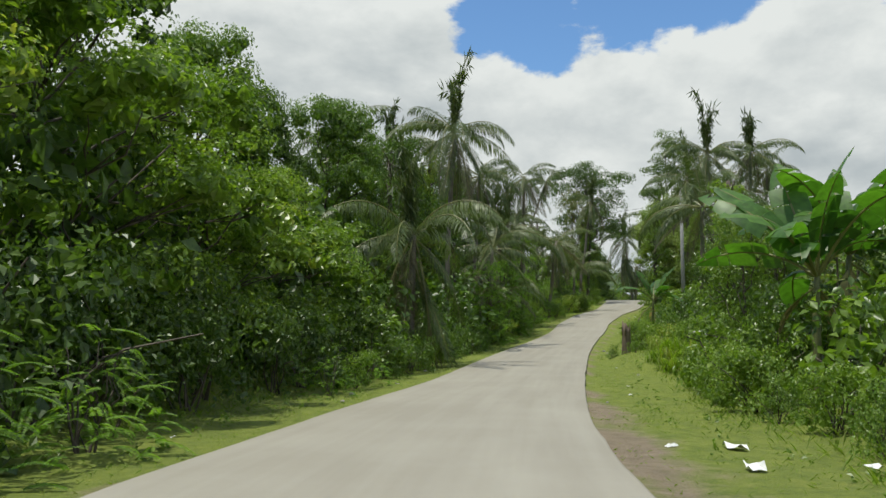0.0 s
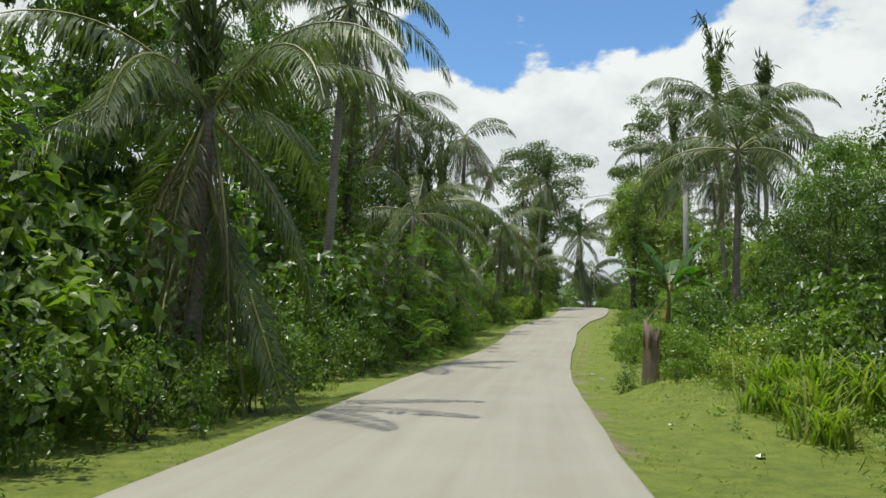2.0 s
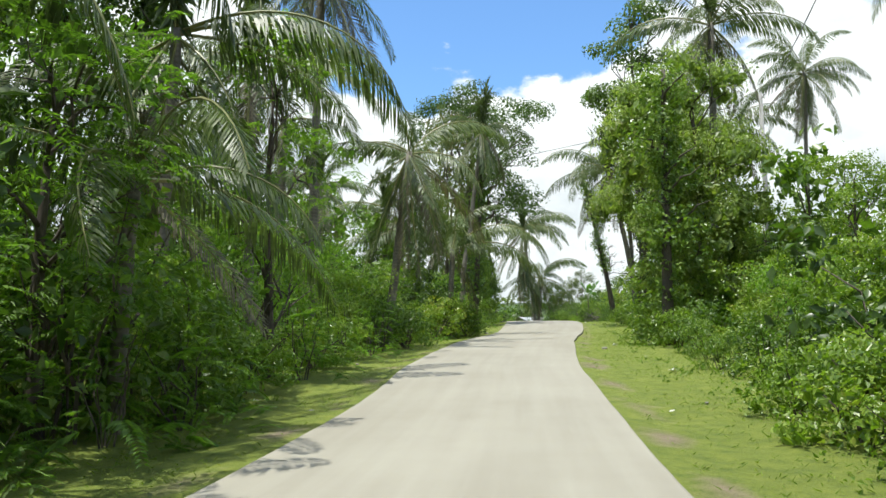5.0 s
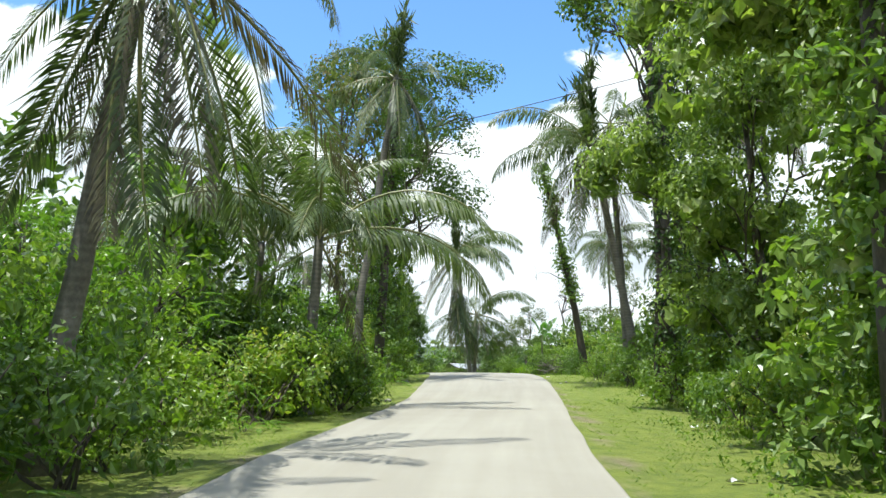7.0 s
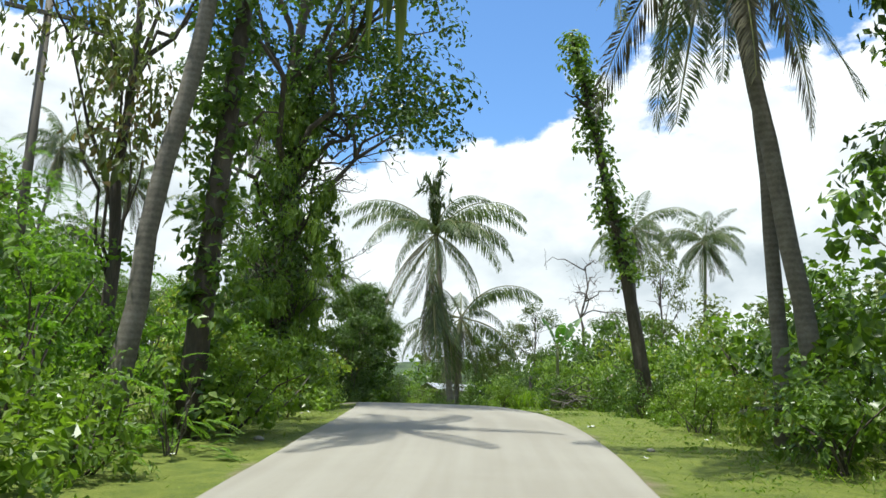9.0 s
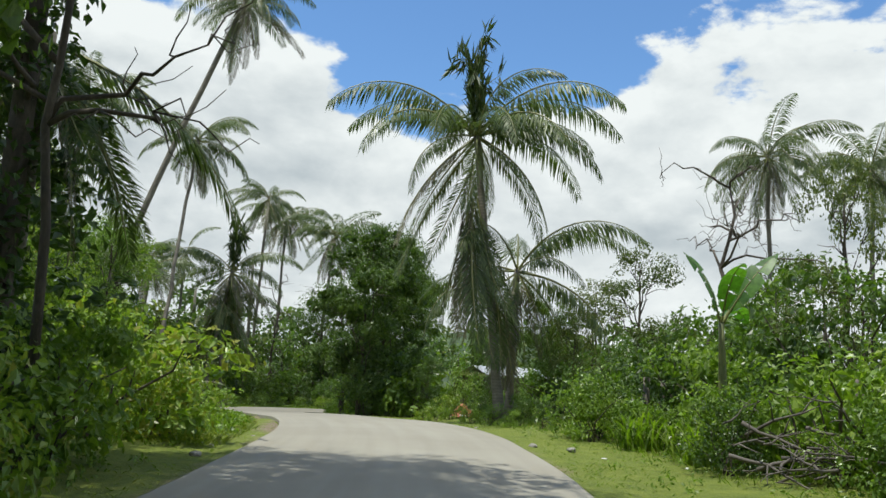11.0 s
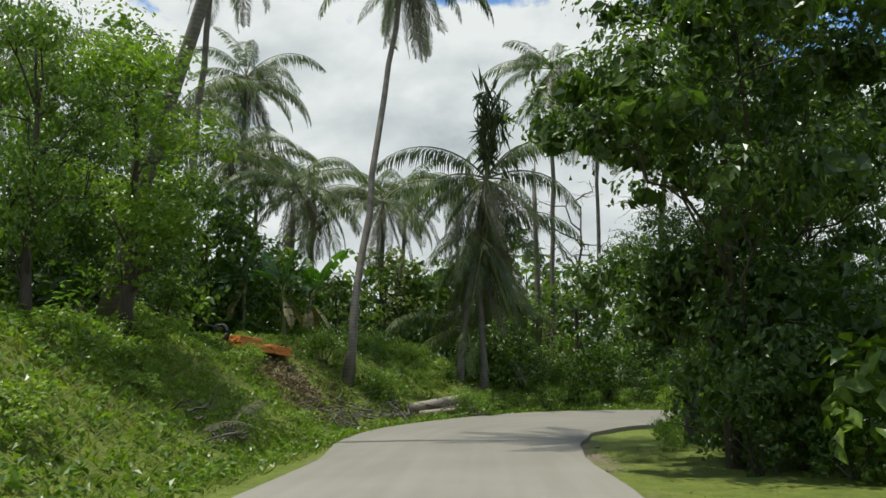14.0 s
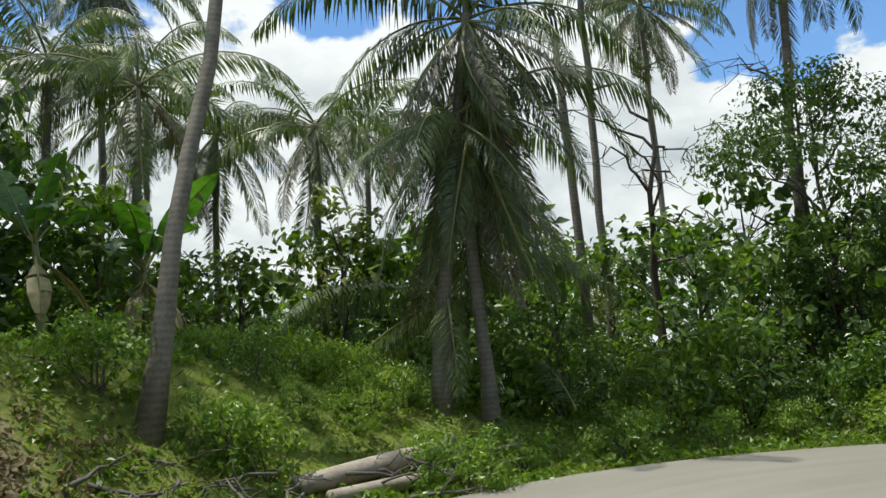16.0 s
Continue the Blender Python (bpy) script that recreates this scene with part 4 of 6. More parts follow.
TREE_LABEL = {"draped": "trees smothered in leafy vines down to the ground",
              "pale": "dense roadside tree with pale sunlit leaf clusters over dark hollows", "spreading": "large old tree with dark spreading crown beside the road",
              "dist": "green tree in the far woods", "round_dark": "dense roadside tree with dark glossy leaves", "round_mid": "leafy mid-green roadside tree",
              "airy": "light tree with sunlit yellow-green leaves", "olive": "sparse tree with dull olive leaves",
              "tall": "tall slim tree with dark foliage", "tiers": "tall thin tree with flat separate leaf clumps",
              "broad": "broad leafy tree with sunlit clumps over dark hollows", "shade": "dense dark tree with heavy shade inside the bend", "feather": "spreading tree with feathery fine leaves", "far_dark": "dark leafy tree in the woods behind",
              "far_mid": "green leafy tree in the woods behind", "far_olive": "thin olive-leaved tree in the woods behind"}
SHRUBS = {
    "dark": [bush_mesh("shrub_dark", 131 + i, 2.4, 3.0, M_LEAF["dark"], 40, 34, 0.125, 0.076, clump_r=0.5) for i in range(2)],
    "mid": [bush_mesh("shrub_mid", 141 + i, 2.2, 3.0, M_LEAF["mid"], 40, 31, 0.122, 0.075, clump_r=0.48) for i in range(3)],
    "bright": [bush_mesh("shrub_bright", 151 + i, 1.8, 2.8, M_LEAF["bright"], 40, 32, 0.118, 0.07, clump_r=0.43) for i in range(3)],
    "thick": [bush_mesh("shrub_thick", 157 + i, 3.6, 3.8, M_LEAF[("bright", "feather", "bright")[i]], 62, 38, 0.135, 0.08, clump_r=0.52) for i in range(3)],
    "far": [bush_mesh("shrub_far", 165 + i, 2.4, 3.0, M_LEAF[("mid", "dark", "bright")[i]], 28, 16, 0.25, 0.145, clump_r=0.56) for i in range(3)],
    "low": [bush_mesh("shrub_low", 155 + i, 1.8, 2.8, M_LEAF["bright"], 28, 20, 0.19, 0.11, clump_r=0.5) for i in range(2)],
    "feather": [fern_spray_mesh("shrub_feather", 161 + i, 2.4, 3.0, M_LEAF["feather"], 60, 0.14) for i in range(2)],
}
SHRUB_SIZE = {"thick": 3.6, "low": 1.8, "far": 2.4, "dark": 2.4, "mid": 2.2, "bright": 1.8, "feather": 2.6}
SHRUB_LABEL = {"thick": "tall thick bush with sunlit green leaves", "low": "bright green leafy bush in rough grass", "far": "leafy green shrub in the thicket behind", "dark": "dense shrub with dark green leaves", "mid": "leafy green roadside shrub", "bright": "low sunlit shrub with bright green leaves",
               "feather": "shrub with arching feathery leaves"}



class Thicket:
    """Plants that nobody could count, joined into one mesh."""
    stock = {}

    def __init__(self):
        self.v, self.f, self.m, self.mats, self.n = [], [], [], [], 0

    def plant(self, me, mat4):
        if me.name not in Thicket.stock:
            me.calc_loop_triangles()
            v = np.empty(len(me.vertices) * 3)
            me.vertices.foreach_get("co", v)
            t = np.empty(len(me.loop_triangles) * 3, dtype=np.int32)
            me.loop_triangles.foreach_get("vertices", t)
            Thicket.stock[me.name] = (v.reshape(-1, 3), t.reshape(-1, 3))
        v, t = Thicket.stock[me.name]
        a = np.array(mat4)
        if me.materials[0] not in self.mats:
            self.mats.append(me.materials[0])
        self.v.append(v @ a[:3, :3].T + a[:3, 3])
        self.f.append(t + self.n)
        self.m.append(np.full(len(t), self.mats.index(me.materials[0]), dtype=np.int32))
        self.n += len(v)

    def build(self, name, label, category):
        v, f, m = np.vstack(self.v), np.vstack(self.f), np.concatenate(self.m)
        me = bpy.data.meshes.new(name)
        me.vertices.add(len(v))
        me.vertices.foreach_set("co", v.ravel())
        me.loops.add(len(f) * 3)
        me.loops.foreach_set("vertex_index", f.ravel().astype(np.int32))
        me.polygons.add(len(f))
        me.polygons.foreach_set("loop_start", np.arange(len(f), dtype=np.int32) * 3)
        for mat in self.mats:
            me.materials.append(mat)
        me.polygons.foreach_set("material_index", m)
        me.update(calc_edges=True)
        return tagged(new(name, me), label, category, kind="stuff")


FAR_WOODS, BACK_SHRUBS, BANK_BUSHES = Thicket(), Thicket(), Thicket()


def tree(kind, x, y, top, spread=1.0, seed=0, z=None, into=None):
    """A tree whose crown reaches the height top; spread: width against the stock's own shape."""
    z = ground_z(x, y) if z is None else z
    stock = TREES[kind]
    tm, cm = stock[seed % len(stock)]
    s = (top - z) / (TREE_SIZE[kind] * 1.0)
    if into:
        m4 = pose(x, y, z, 0, 0, (seed * 77.7) % 360) @ Matrix.Diagonal((s * spread, s * spread, s, 1))
        into.plant(tm, m4)
        return into.plant(cm, m4)
    root = new("tree")
    root.matrix_basis = pose(x, y, z, 0, 0, (seed * 77.7) % 360)
    root.scale = (s * spread, s * spread, s)
    tagged(root, TREE_LABEL[kind], "tree", kind.replace("_", " ") + " roadside trees")
    part("trunk", tm, root)
    part("crown", cm, root)
    return root


def shrub(kind, x, y, h, w=1.0, seed=0, z=None, into=None):
    z = ground_z(x, y) if z is None else z
    stock = SHRUBS[kind]
    fm, sm = stock[seed % len(stock)]
    if into:
        s = h / SHRUB_SIZE[kind]
        m4 = pose(x, y, z, 0, 0, (seed * 67.3) % 360) @ Matrix.Diagonal((s * w, s * w, s, 1))
        into.plant(fm, m4)
        return into.plant(sm, m4)
    ob = new("shrub")
    part("foliage", fm, ob)
    part("woody_base", sm, ob)
    s = h / SHRUB_SIZE[kind]
    ob.matrix_basis = pose(x, y, z, 0, 0, (seed * 67.3) % 360)
    ob.scale = (s * w, s * w, s)
    return tagged(ob, SHRUB_LABEL[kind], "shrub", "undergrowth along the road")


def vine_tree(x, y, top, width, kind="mid", lean=(0, 0), seed=0, bare=0.0):
    """A tall trunk wrapped in climbing leaves from the ground up."""
    r = rng(6000 + seed)
    z = ground_z(x, y)
    root = new("vine_covered_tree")
    root.location = (x, y, z)
    tagged(root, "tall trunk wrapped in climbing leafy vines", "tree", "vine-clad trunks")
    h = top - z
    u = np.linspace(0, 1, 10)
    path = np.stack([lean[0] * u**1.3, lean[1] * u**1.3, -0.3 + (h + 0.3) * u], 1)
    t = Pile()
    t.put(*tube_arrays(path, np.linspace(0.24, 0.08, 10), 8))
    for i in range(9):
        q = r.uniform(0.35, 0.98)
        a = r.uniform(0, 6.28)
        s = np.array([np.interp(q, u, path[:, c]) for c in range(3)])
        e = s + np.array([math.cos(a), math.sin(a), 0.5]) * width * r.uniform(0.7, 1.3)
        t.put(*tube_arrays(branch_path(r, s, e, 5), np.linspace(0.06, 0.015, 5), 5))
    part("trunk", t.mesh("vine_trunk", [M_BARK], True), root)
    n = int(20 * h * width)
    q = bare + (1 - bare) * r.random(n)
    a = r.uniform(0, 6.28, n)
    wob = 0.65 + 0.6 * np.sin(q * 17 + seed) * np.sin(q * 7 + a)
    rad = width * np.abs(wob) * r.random(n)**0.5 * (1.15 - 0.35 * q)
    c = np.stack([np.interp(q, u, path[:, 0]) + rad * np.cos(a), np.interp(q, u, path[:, 1]) + rad * np.sin(a), np.interp(q, u, path[:, 2])], 1)
    p = Pile()
    p.put(*clump_leaves(r, c, 0.36, 14, 0.19, 0.115, 0.5))
    p.put(*heart_leaves(r, c, 0.4, 3, most=0.2))
    part("vine_leaves", p.mesh("vine_leaves", [M_LEAF[kind]]), root)
    return root


def beside(s_y, lat):
    """A point of the plan lat metres right of the road's middle, where the road passes y = s_y (first leg only)."""
    i = int(np.argmin(np.abs(MID[:, 1] - s_y) + 100 * (np.arange(len(MID)) > 400)))
    return MID[i, 0] + NRM[i, 0] * lat, MID[i, 1] + NRM[i, 1] * lat


# ---- palms of the place ----
BASE_SHRUBS = []
SPEARED = "storm-worn coconut palm with an upright spear of leaves and hanging fronds"
TALL = "tall slim coconut palm with a full crown"
YOUNG = "young coconut palm with low arching fronds"
# first stretch
palm(-1.45, 35.7, 4.9, (0.15, 0), 0.2, (0, 3, 4, 5, 12), 4.4, 1.0, 1, SPEARED, 1.8, (("droop", -100, 1.05), ("arch", -35, 0.95), ("arch", -150, 0.95)))
palm(0.0, 48.5, 12.4, (0.7, 0), 0.18, (0, 4, 8, 8), 4.0, 1.0, 2, SPEARED)
palm(-8.3, 59.0, 14.0, (0.3, 0), 0.17, (0, 4, 7, 6), 3.8, 1.0, 3, SPEARED)
palm(-3.6, 55.5, 12.6, (0, 0), 0.17, (0, 3, 8, 8), 3.6, 0.95, 4, SPEARED)
palm(22.3, 66.5, 14.6, (-0.5, 0), 0.17, (0, 3, 7, 8), 4.4, 0.95, 5, SPEARED)
palm(26.8, 71.0, 15.6, (0.3, 0), 0.17, (0, 3, 8, 8), 4.4, 0.95, 6, SPEARED)
palm(16.5, 52.2, 8.3, (0.2, 0), 0.18, (1, 8, 7, 6), 0.0, 1.05, 7)
palm(24.5, 82.0, 15.2, (0.3, 0), 0.2, (0, 4, 8, 8), 4.2, 1.0, 8, SPEARED)
palm(38.0, 96.0, 18.5, (0.5, 0), 0.16, (3, 7, 6, 4), 0.0, 0.9, 9, TALL)
palm(7.5, 77.0, 14.4, (0.2, 0), 0.17, (0, 2, 5, 8, 8), 0.0, 0.9, 10, SPEARED)
palm(5.8, 73.0, 9.3, (0, 0), 0.16, (0, 3, 5, 6, 3), 4.2, 0.9, 11, SPEARED)
palm(2.2, 62.3, 12.0, (0.6, 0), 0.17, (0, 5, 7, 7, 4), 0.0, 1.0, 33)
palm(4.4, 67.3, 7.8, (0.2, 0), 0.17, (0, 0, 2, 4, 6), 5.0, 0.95, 43, SPEARED, 0.5, (("droop", 14, 1.35), ("droop", -12, 1.15)))
palm(0.9, 59.6, 3.6, (0.2, 0), 0.13, (1, 4, 3, 1, 0), 0.0, 0.8, 47, YOUNG)
palm(4.9, 61.6, 3.4, (0.2, 0), 0.13, (1, 3, 4, 2, 0), 0.0, 0.75, 48, YOUNG)
palm(2.6, 56.0, 2.8, (0.1, 0), 0.12, (1, 3, 3, 1, 0), 0.0, 0.7, 49, YOUNG)
palm(3.2, 57.5, 6.0, (0.3, 0), 0.16, (0, 5, 4, 2), 0.0, 0.9, 44)
# second stretch
palm(17.0, 102.4, 15.7, (1.7, -0.1), 0.18, (0, 1, 7, 7, 4), 4.0, 0.95, 12, SPEARED)
palm(10.3, 80.2, 8.5, (0.9, 0), 0.18, (0, 2, 4, 6, 6), 0.0, 1.0, 14)
palm(6.2, 79.5, 9.4, (0.3, 0), 0.17, (0, 2, 5, 4, 2), 0.0, 1.0, 46)
palm(14.3, 89.9, 6.0, (0.2, 0), 0.17, (4, 4, 1, 2), 0.0, 0.95, 15, YOUNG, 0.0, (("droop", 2, 1.15), ("arch", -95, 1.0), ("arch", 165, 1.0)))
palm(12.9, 92.2, 6.2, (0.2, 0), 0.15, (5, 4, 1, 1), 0.0, 0.9, 50, YOUNG)
palm(11.4, 95.0, 9.0, (0.2, 0), 0.16, (0, 1, 5, 6, 4), 2.6, 0.85, 34, SPEARED)
palm(7.8, 104.0, 12.0, (0.2, 0), 0.17, (0, 4, 7, 6), 3.4, 0.9, 35, SPEARED)
palm(28.8, 100.3, 12.6, (-2.0, -0.2), 0.19, (0, 3, 6, 7, 5), 4.0, 0.95, 17, SPEARED, 0.0, (("arch", 180, 1.0), ("droop", 205, 0.95)))
palm(28.9, 101.6, 14.2, (-0.5, 0), 0.16, (0, 4, 6, 6, 3), 0.0, 0.85, 18)
palm(36.5, 101.5, 16.5, (-0.4, 0), 0.16, (1, 5, 7, 5), 0.0, 0.95, 36, TALL)
# last stretch
palm(32.2, 138.2, 14.4, (-1.3, 0.3), 0.19, (0, 1, 3, 4, 18), 4.8, 1.2, 13, SPEARED, 5.0,
     (("arch", 0, 1.35), ("arch", -38, 1.3), ("droop", 18, 1.3), ("arch", 42, 1.2), ("droop", -62, 1.2), ("droop", -18, 1.2), ("hang", 8, 1.2), ("hang", -40, 1.2),
      ("arch", 182, 1.3), ("droop", 206, 1.3), ("arch", 152, 1.2), ("droop", 238, 1.2), ("arch", 96, 1.1), ("droop", 272, 1.15)))
for sx, sy, sh, sk in ((31.5, 136.7, 0.8, "mid"), (32.7, 136.9, 1.0, "dark"), (31.0, 138.0, 0.7, "bright"), (33.3, 138.4, 1.0, "mid"), (32.0, 135.9, 0.6, "bright")):
    BASE_SHRUBS.append((sk, sx, sy, sh))
palm(33.4, 141.6, 9.4, (0.2, 0), 0.19, (0, 4, 6, 6, 4), 0.0, 1.15, 38)
palm(12.7, 154.2, 26.5, (7.0, 0.8), 0.2, (2, 7, 7, 3), 0.0, 1.0, 19, TALL)
palm(14.85, 164.9, 21.8, (0.6, 5.5), 0.155, (2, 7, 6, 4), 0.0, 1.0, 20, TALL)
palm(17.4, 171.2, 12.0, (1.3, 0.8), 0.17, (0, 1, 2, 14, 26), 5.6, 1.05, 21, SPEARED, 2.5, (("arch", 185, 1.15), ("arch", -8, 1.15), ("droop", 160, 1.1), ("droop", 30, 1.1)))
palm(18.5, 171.6, 9.5, (-0.2, 0), 0.16, (0, 2, 2, 6, 10), 0.0, 0.9, 22)
palm(2.2, 178.4, 20.5, (0.5, 0), 0.17, (2, 6, 8, 7), 0.0, 1.0, 23, TALL)
palm(6.9, 166.0, 23.0, (1.5, 0), 0.17, (2, 6, 7, 5), 0.0, 1.0, 24, TALL)
palm(1.0, 160.0, 24.0, (2.5, 0), 0.17, (2, 6, 7, 5), 0.0, 1.0, 25, TALL)
palm(20.0, 181.3, 20.0, (0.5, 0), 0.15, (0, 5, 7, 4), 0.0, 0.85, 26, TALL)
palm(21.6, 191.6, 20.0, (0.3, 0), 0.16, (1, 6, 7, 5), 0.0, 0.95, 27, TALL)
palm(25.5, 179.0, 16.6, (1.2, 0), 0.16, (2, 7, 7, 4), 0.0, 1.0, 28, TALL)
palm(52.0, 152.0, 19.0, (0, 0), 0.17, (3, 7, 6, 4), 0.0, 1.0, 29, TALL)
palm(58.0, 151.0, 18.5, (0.3, 0), 0.17, (3, 7, 7, 4), 0.0, 1.0, 30, TALL)
palm(9.5, 186.0, 14.5, (0.5, 0), 0.16, (1, 5, 8, 6), 0.0, 0.9, 31)
palm(12.0, 190.0, 15.5, (0.5, 0), 0.16, (1, 5, 8, 6), 0.0, 0.9, 39)
palm(-3.0, 172.0, 18.0, (1.0, 0), 0.16, (1, 6, 8, 5), 0.0, 1.0, 32, TALL)
palm(3.0, 170.0, 16.0, (0.6, 0), 0.16, (1, 5, 8, 7), 0.0, 0.95, 40)
palm(-5.0, 163.0, 17.5, (1.0, 0), 0.16, (1, 6, 8, 5), 0.0, 1.0, 41, TALL)
palm(8.5, 172.5, 12.5, (0.4, 0), 0.16, (0, 5, 8, 7), 0.0, 0.9, 42)

# growth round the young palms
for i, (sx, sy, sh, sk) in enumerate(((13.4, 89.0, 2.6, "dark"), (15.2, 90.8, 2.0, "mid"), (12.2, 91.0, 2.8, "dark"), (13.9, 91.8, 3.0, "dark"), (10.9, 79.0, 2.2, "mid"), (9.6, 81.2, 2.6, "dark"))):
    shrub(sk, sx, sy, sh, 0.9, 440 + i)

# weeds round the foot of the great palm
for i, (sk, sx, sy, sh) in enumerate(BASE_SHRUBS):
    shrub(sk, sx, sy, sh, 0.9, 410 + i)

# ---- bananas ----
banana(8.9, 19.6, 3.0, 14, 1.35, 1)
banana(10.3, 20.9, 3.5, 12, 1.3, 6)
banana(12.6, 49.2, 2.7, 6, 1.0, 2)
shrub("bright", 11.5, 48.4, 1.5, 0.8, 401)
shrub("mid", 12.6, 47.4, 1.7, 0.8, 402)
shrub("bright", 12.0, 50.6, 1.4, 0.8, 403)
banana(32.6, 121.8, 2.7, 4, 0.75, 3, dry=0)
banana(9.3, 167.0, 2.4, 7, 0.8, 4)
banana(6.4, 163.0, 2.8, 7, 1.0, 5)
banana(11.6, 166.2, 2.0, 6, 0.75, 8)
banana(10.9, 170.0, 2.7, 6, 1.1, 9, dry=7)

# ---- trees that stand out ----
tree("broad", -14.0, 17.5, 15.0, 1.0, 1)
tree("shade", -12.6, 25.0, 14.2, 0.85, 18)
tree("shade", -8.4, 36.0, 11.6, 0.62, 2)
tree("draped", -8.6, 17.0, 9.6, 1.05, 3)
tree("draped", -7.8, 23.4, 8.0, 1.15, 14)
tree("draped", -6.6, 29.6, 6.6, 1.2, 15)
tree("draped", -10.0, 10.5, 8.6, 1.0, 16)
tree("broad", -10.6, 32.5, 12.8, 0.75, 20)
tree("broad", -5.8, 40.5, 12.0, 0.7, 23)
tree("round_mid", -3.6, 53.0, 13.0, 0.7, 21)
vine_tree(0.6, 52.6, 11.0, 0.9, "mid", (0.2, 0), 8)
vine_tree(-1.0, 56.2, 13.0, 1.0, "bright", (0.1, 0), 9)
vine_tree(0.4, 66.0, 13.5, 1.5, "mid", (0.2, 0), 12)
vine_tree(3.2, 70.5, 12.0, 1.3, "dark", (0.1, 0), 13)
tree("round_mid", -1.5, 71.0, 14.0, 0.7, 25)
tree("tall", 1.6, 69.0, 13.0, 0.9, 26)
tree("round_mid", 9.9, 26.8, 4.8, 0.75, 36)
for sx, sy, sh, sk in ((6.9, 17.6, 1.9, "mid"), (8.1, 20.6, 2.5, "mid"), (8.6, 24.0, 2.6, "bright"), (9.1, 38.7, 0.6, "bright"), (8.3, 40.3, 0.7, "mid"), (10.2, 23.0, 3.2, "dark"), (7.6, 15.4, 1.5, "feather")):
    shrub(sk, sx, sy, sh, 0.85, int(sx * 11))
tree("tiers", 25.6, 92.6, 22.0, 0.9, 4)
vine_tree(25.7, 92.3, 12.5, 0.5, "dark", (0.1, 0), 6)
tree("spreading", 20.2, 114.0, 22.4, 1.0, 5)
vine_tree(20.0, 113.6, 11.0, 1.5, "dark", (0.2, 0), 11)
tree("olive", 16.6, 104.0, 17.2, 0.5, 6)
tree("pale", 25.4, 87.2, 13.2, 0.82, 29)
tree("pale", 22.6, 79.5, 12.6, 0.85, 8)
tree("draped", 20.2, 113.6, 13.0, 0.42, 32)
tree("shade", 27.7, 151.6, 12.6, 0.88, 10)
tree("shade", 29.3, 156.5, 12.2, 0.8, 11)
tree("round_dark", 30.4, 158.6, 6.6, 0.8, 43)
tree("tall", 30.6, 98.2, 18.5, 0.8, 33)
tree("round_mid", 12.6, 31.0, 5.4, 0.9, 34)
tree("round_dark", 14.5, 36.0, 6.6, 0.9, 35)
tree("round_mid", 15.6, 43.0, 6.4, 0.8, 37)
tree("round_mid", 18.6, 46.5, 7.4, 0.9, 38)
tree("round_dark", 13.6, 40.0, 4.6, 0.8, 39)
vine_tree(10.8, 30.6, 6.4, 1.0, "bright", (0, 0), 5)
tree("round_dark", 31.0, 156.0, 6.0, 0.9, 16)
tree("round_dark", 30.9, 148.6, 5.4, 0.7, 30)
tree("round_dark", 30.8, 152.0, 5.6, 0.8, 31)
tree("shade", 32.4, 178.2, 16.6, 0.8, 11)
tree("round_mid", 10.8, 157.6, 12.2, 0.9, 12)
tree("round_mid", 14.8, 149.4, 11.4, 0.8, 40)
tree("airy", 14.3, 153.2, 12.4, 1.1, 41)
tree("round_mid", 9.0, 155.5, 11.5, 0.9, 27)
tree("round_mid", 9.8, 150.0, 12.0, 0.95, 13)
vine_tree(20.3, 119.2, 15.0, 1.35, "dark", (0.2, 0), 10)
tree("airy", 19.4, 122.4, 8.4, 0.8, 49)
palm(20.0, 120.4, 9.8, (0.2, 0), 0.17, (0, 0, 0, 5, 11), 0.0, 0.95, 45, "dying coconut palm with a grey skirt of hanging fronds")
tree("feather", 4.2, 60.6, 5.2, 1.0, 20)
tree("feather", 3.0, 55.2, 4.8, 1.1, 24)
tree("round_mid", -3.0, 59.0, 11.5, 0.75, 21)
tree("round_dark", -2.5, 66.0, 12.5, 0.8, 22)
tree("feather", 6.6, 68.5, 8.0, 0.8, 23)
tree("olive", 45.6, 136.0, 14.0, 0.6, 24)
tree("round_dark", 36.8, 146.6, 8.8, 0.7, 51)
tree("olive", 39.6, 148.0, 9.8, 0.9, 52)
tree("olive", 35.6, 139.6, 7.6, 0.8, 53)
tree("round_dark", 26.3, 176.8, 10.5, 0.8, 54)
tree("olive", 41.0, 133.0, 9.4, 0.9, 25)
tree("far_mid", 38.5, 129.5, 8.2, 0.8, 46)
tree("far_dark", 42.5, 127.0, 7.6, 0.8, 47)
tree("olive", 36.6, 126.0, 6.8, 0.8, 48)
tree("olive", 36.5, 135.0, 9.5, 0.9, 26)
vine_tree(19.9, 76.8, 11.0, 1.5, "mid", (0.2, 0), 1)
vine_tree(30.3, 98.5, 17.5, 0.9, "dark", (-1.5, 0), 2)
vine_tree(30.6, 110.0, 14.6, 0.6, "mid", (-2.4, 0), 3, 0.35)
vine_tree(18.2, 102.9, 16.0, 0.8, "mid", (0.8, 0), 4)
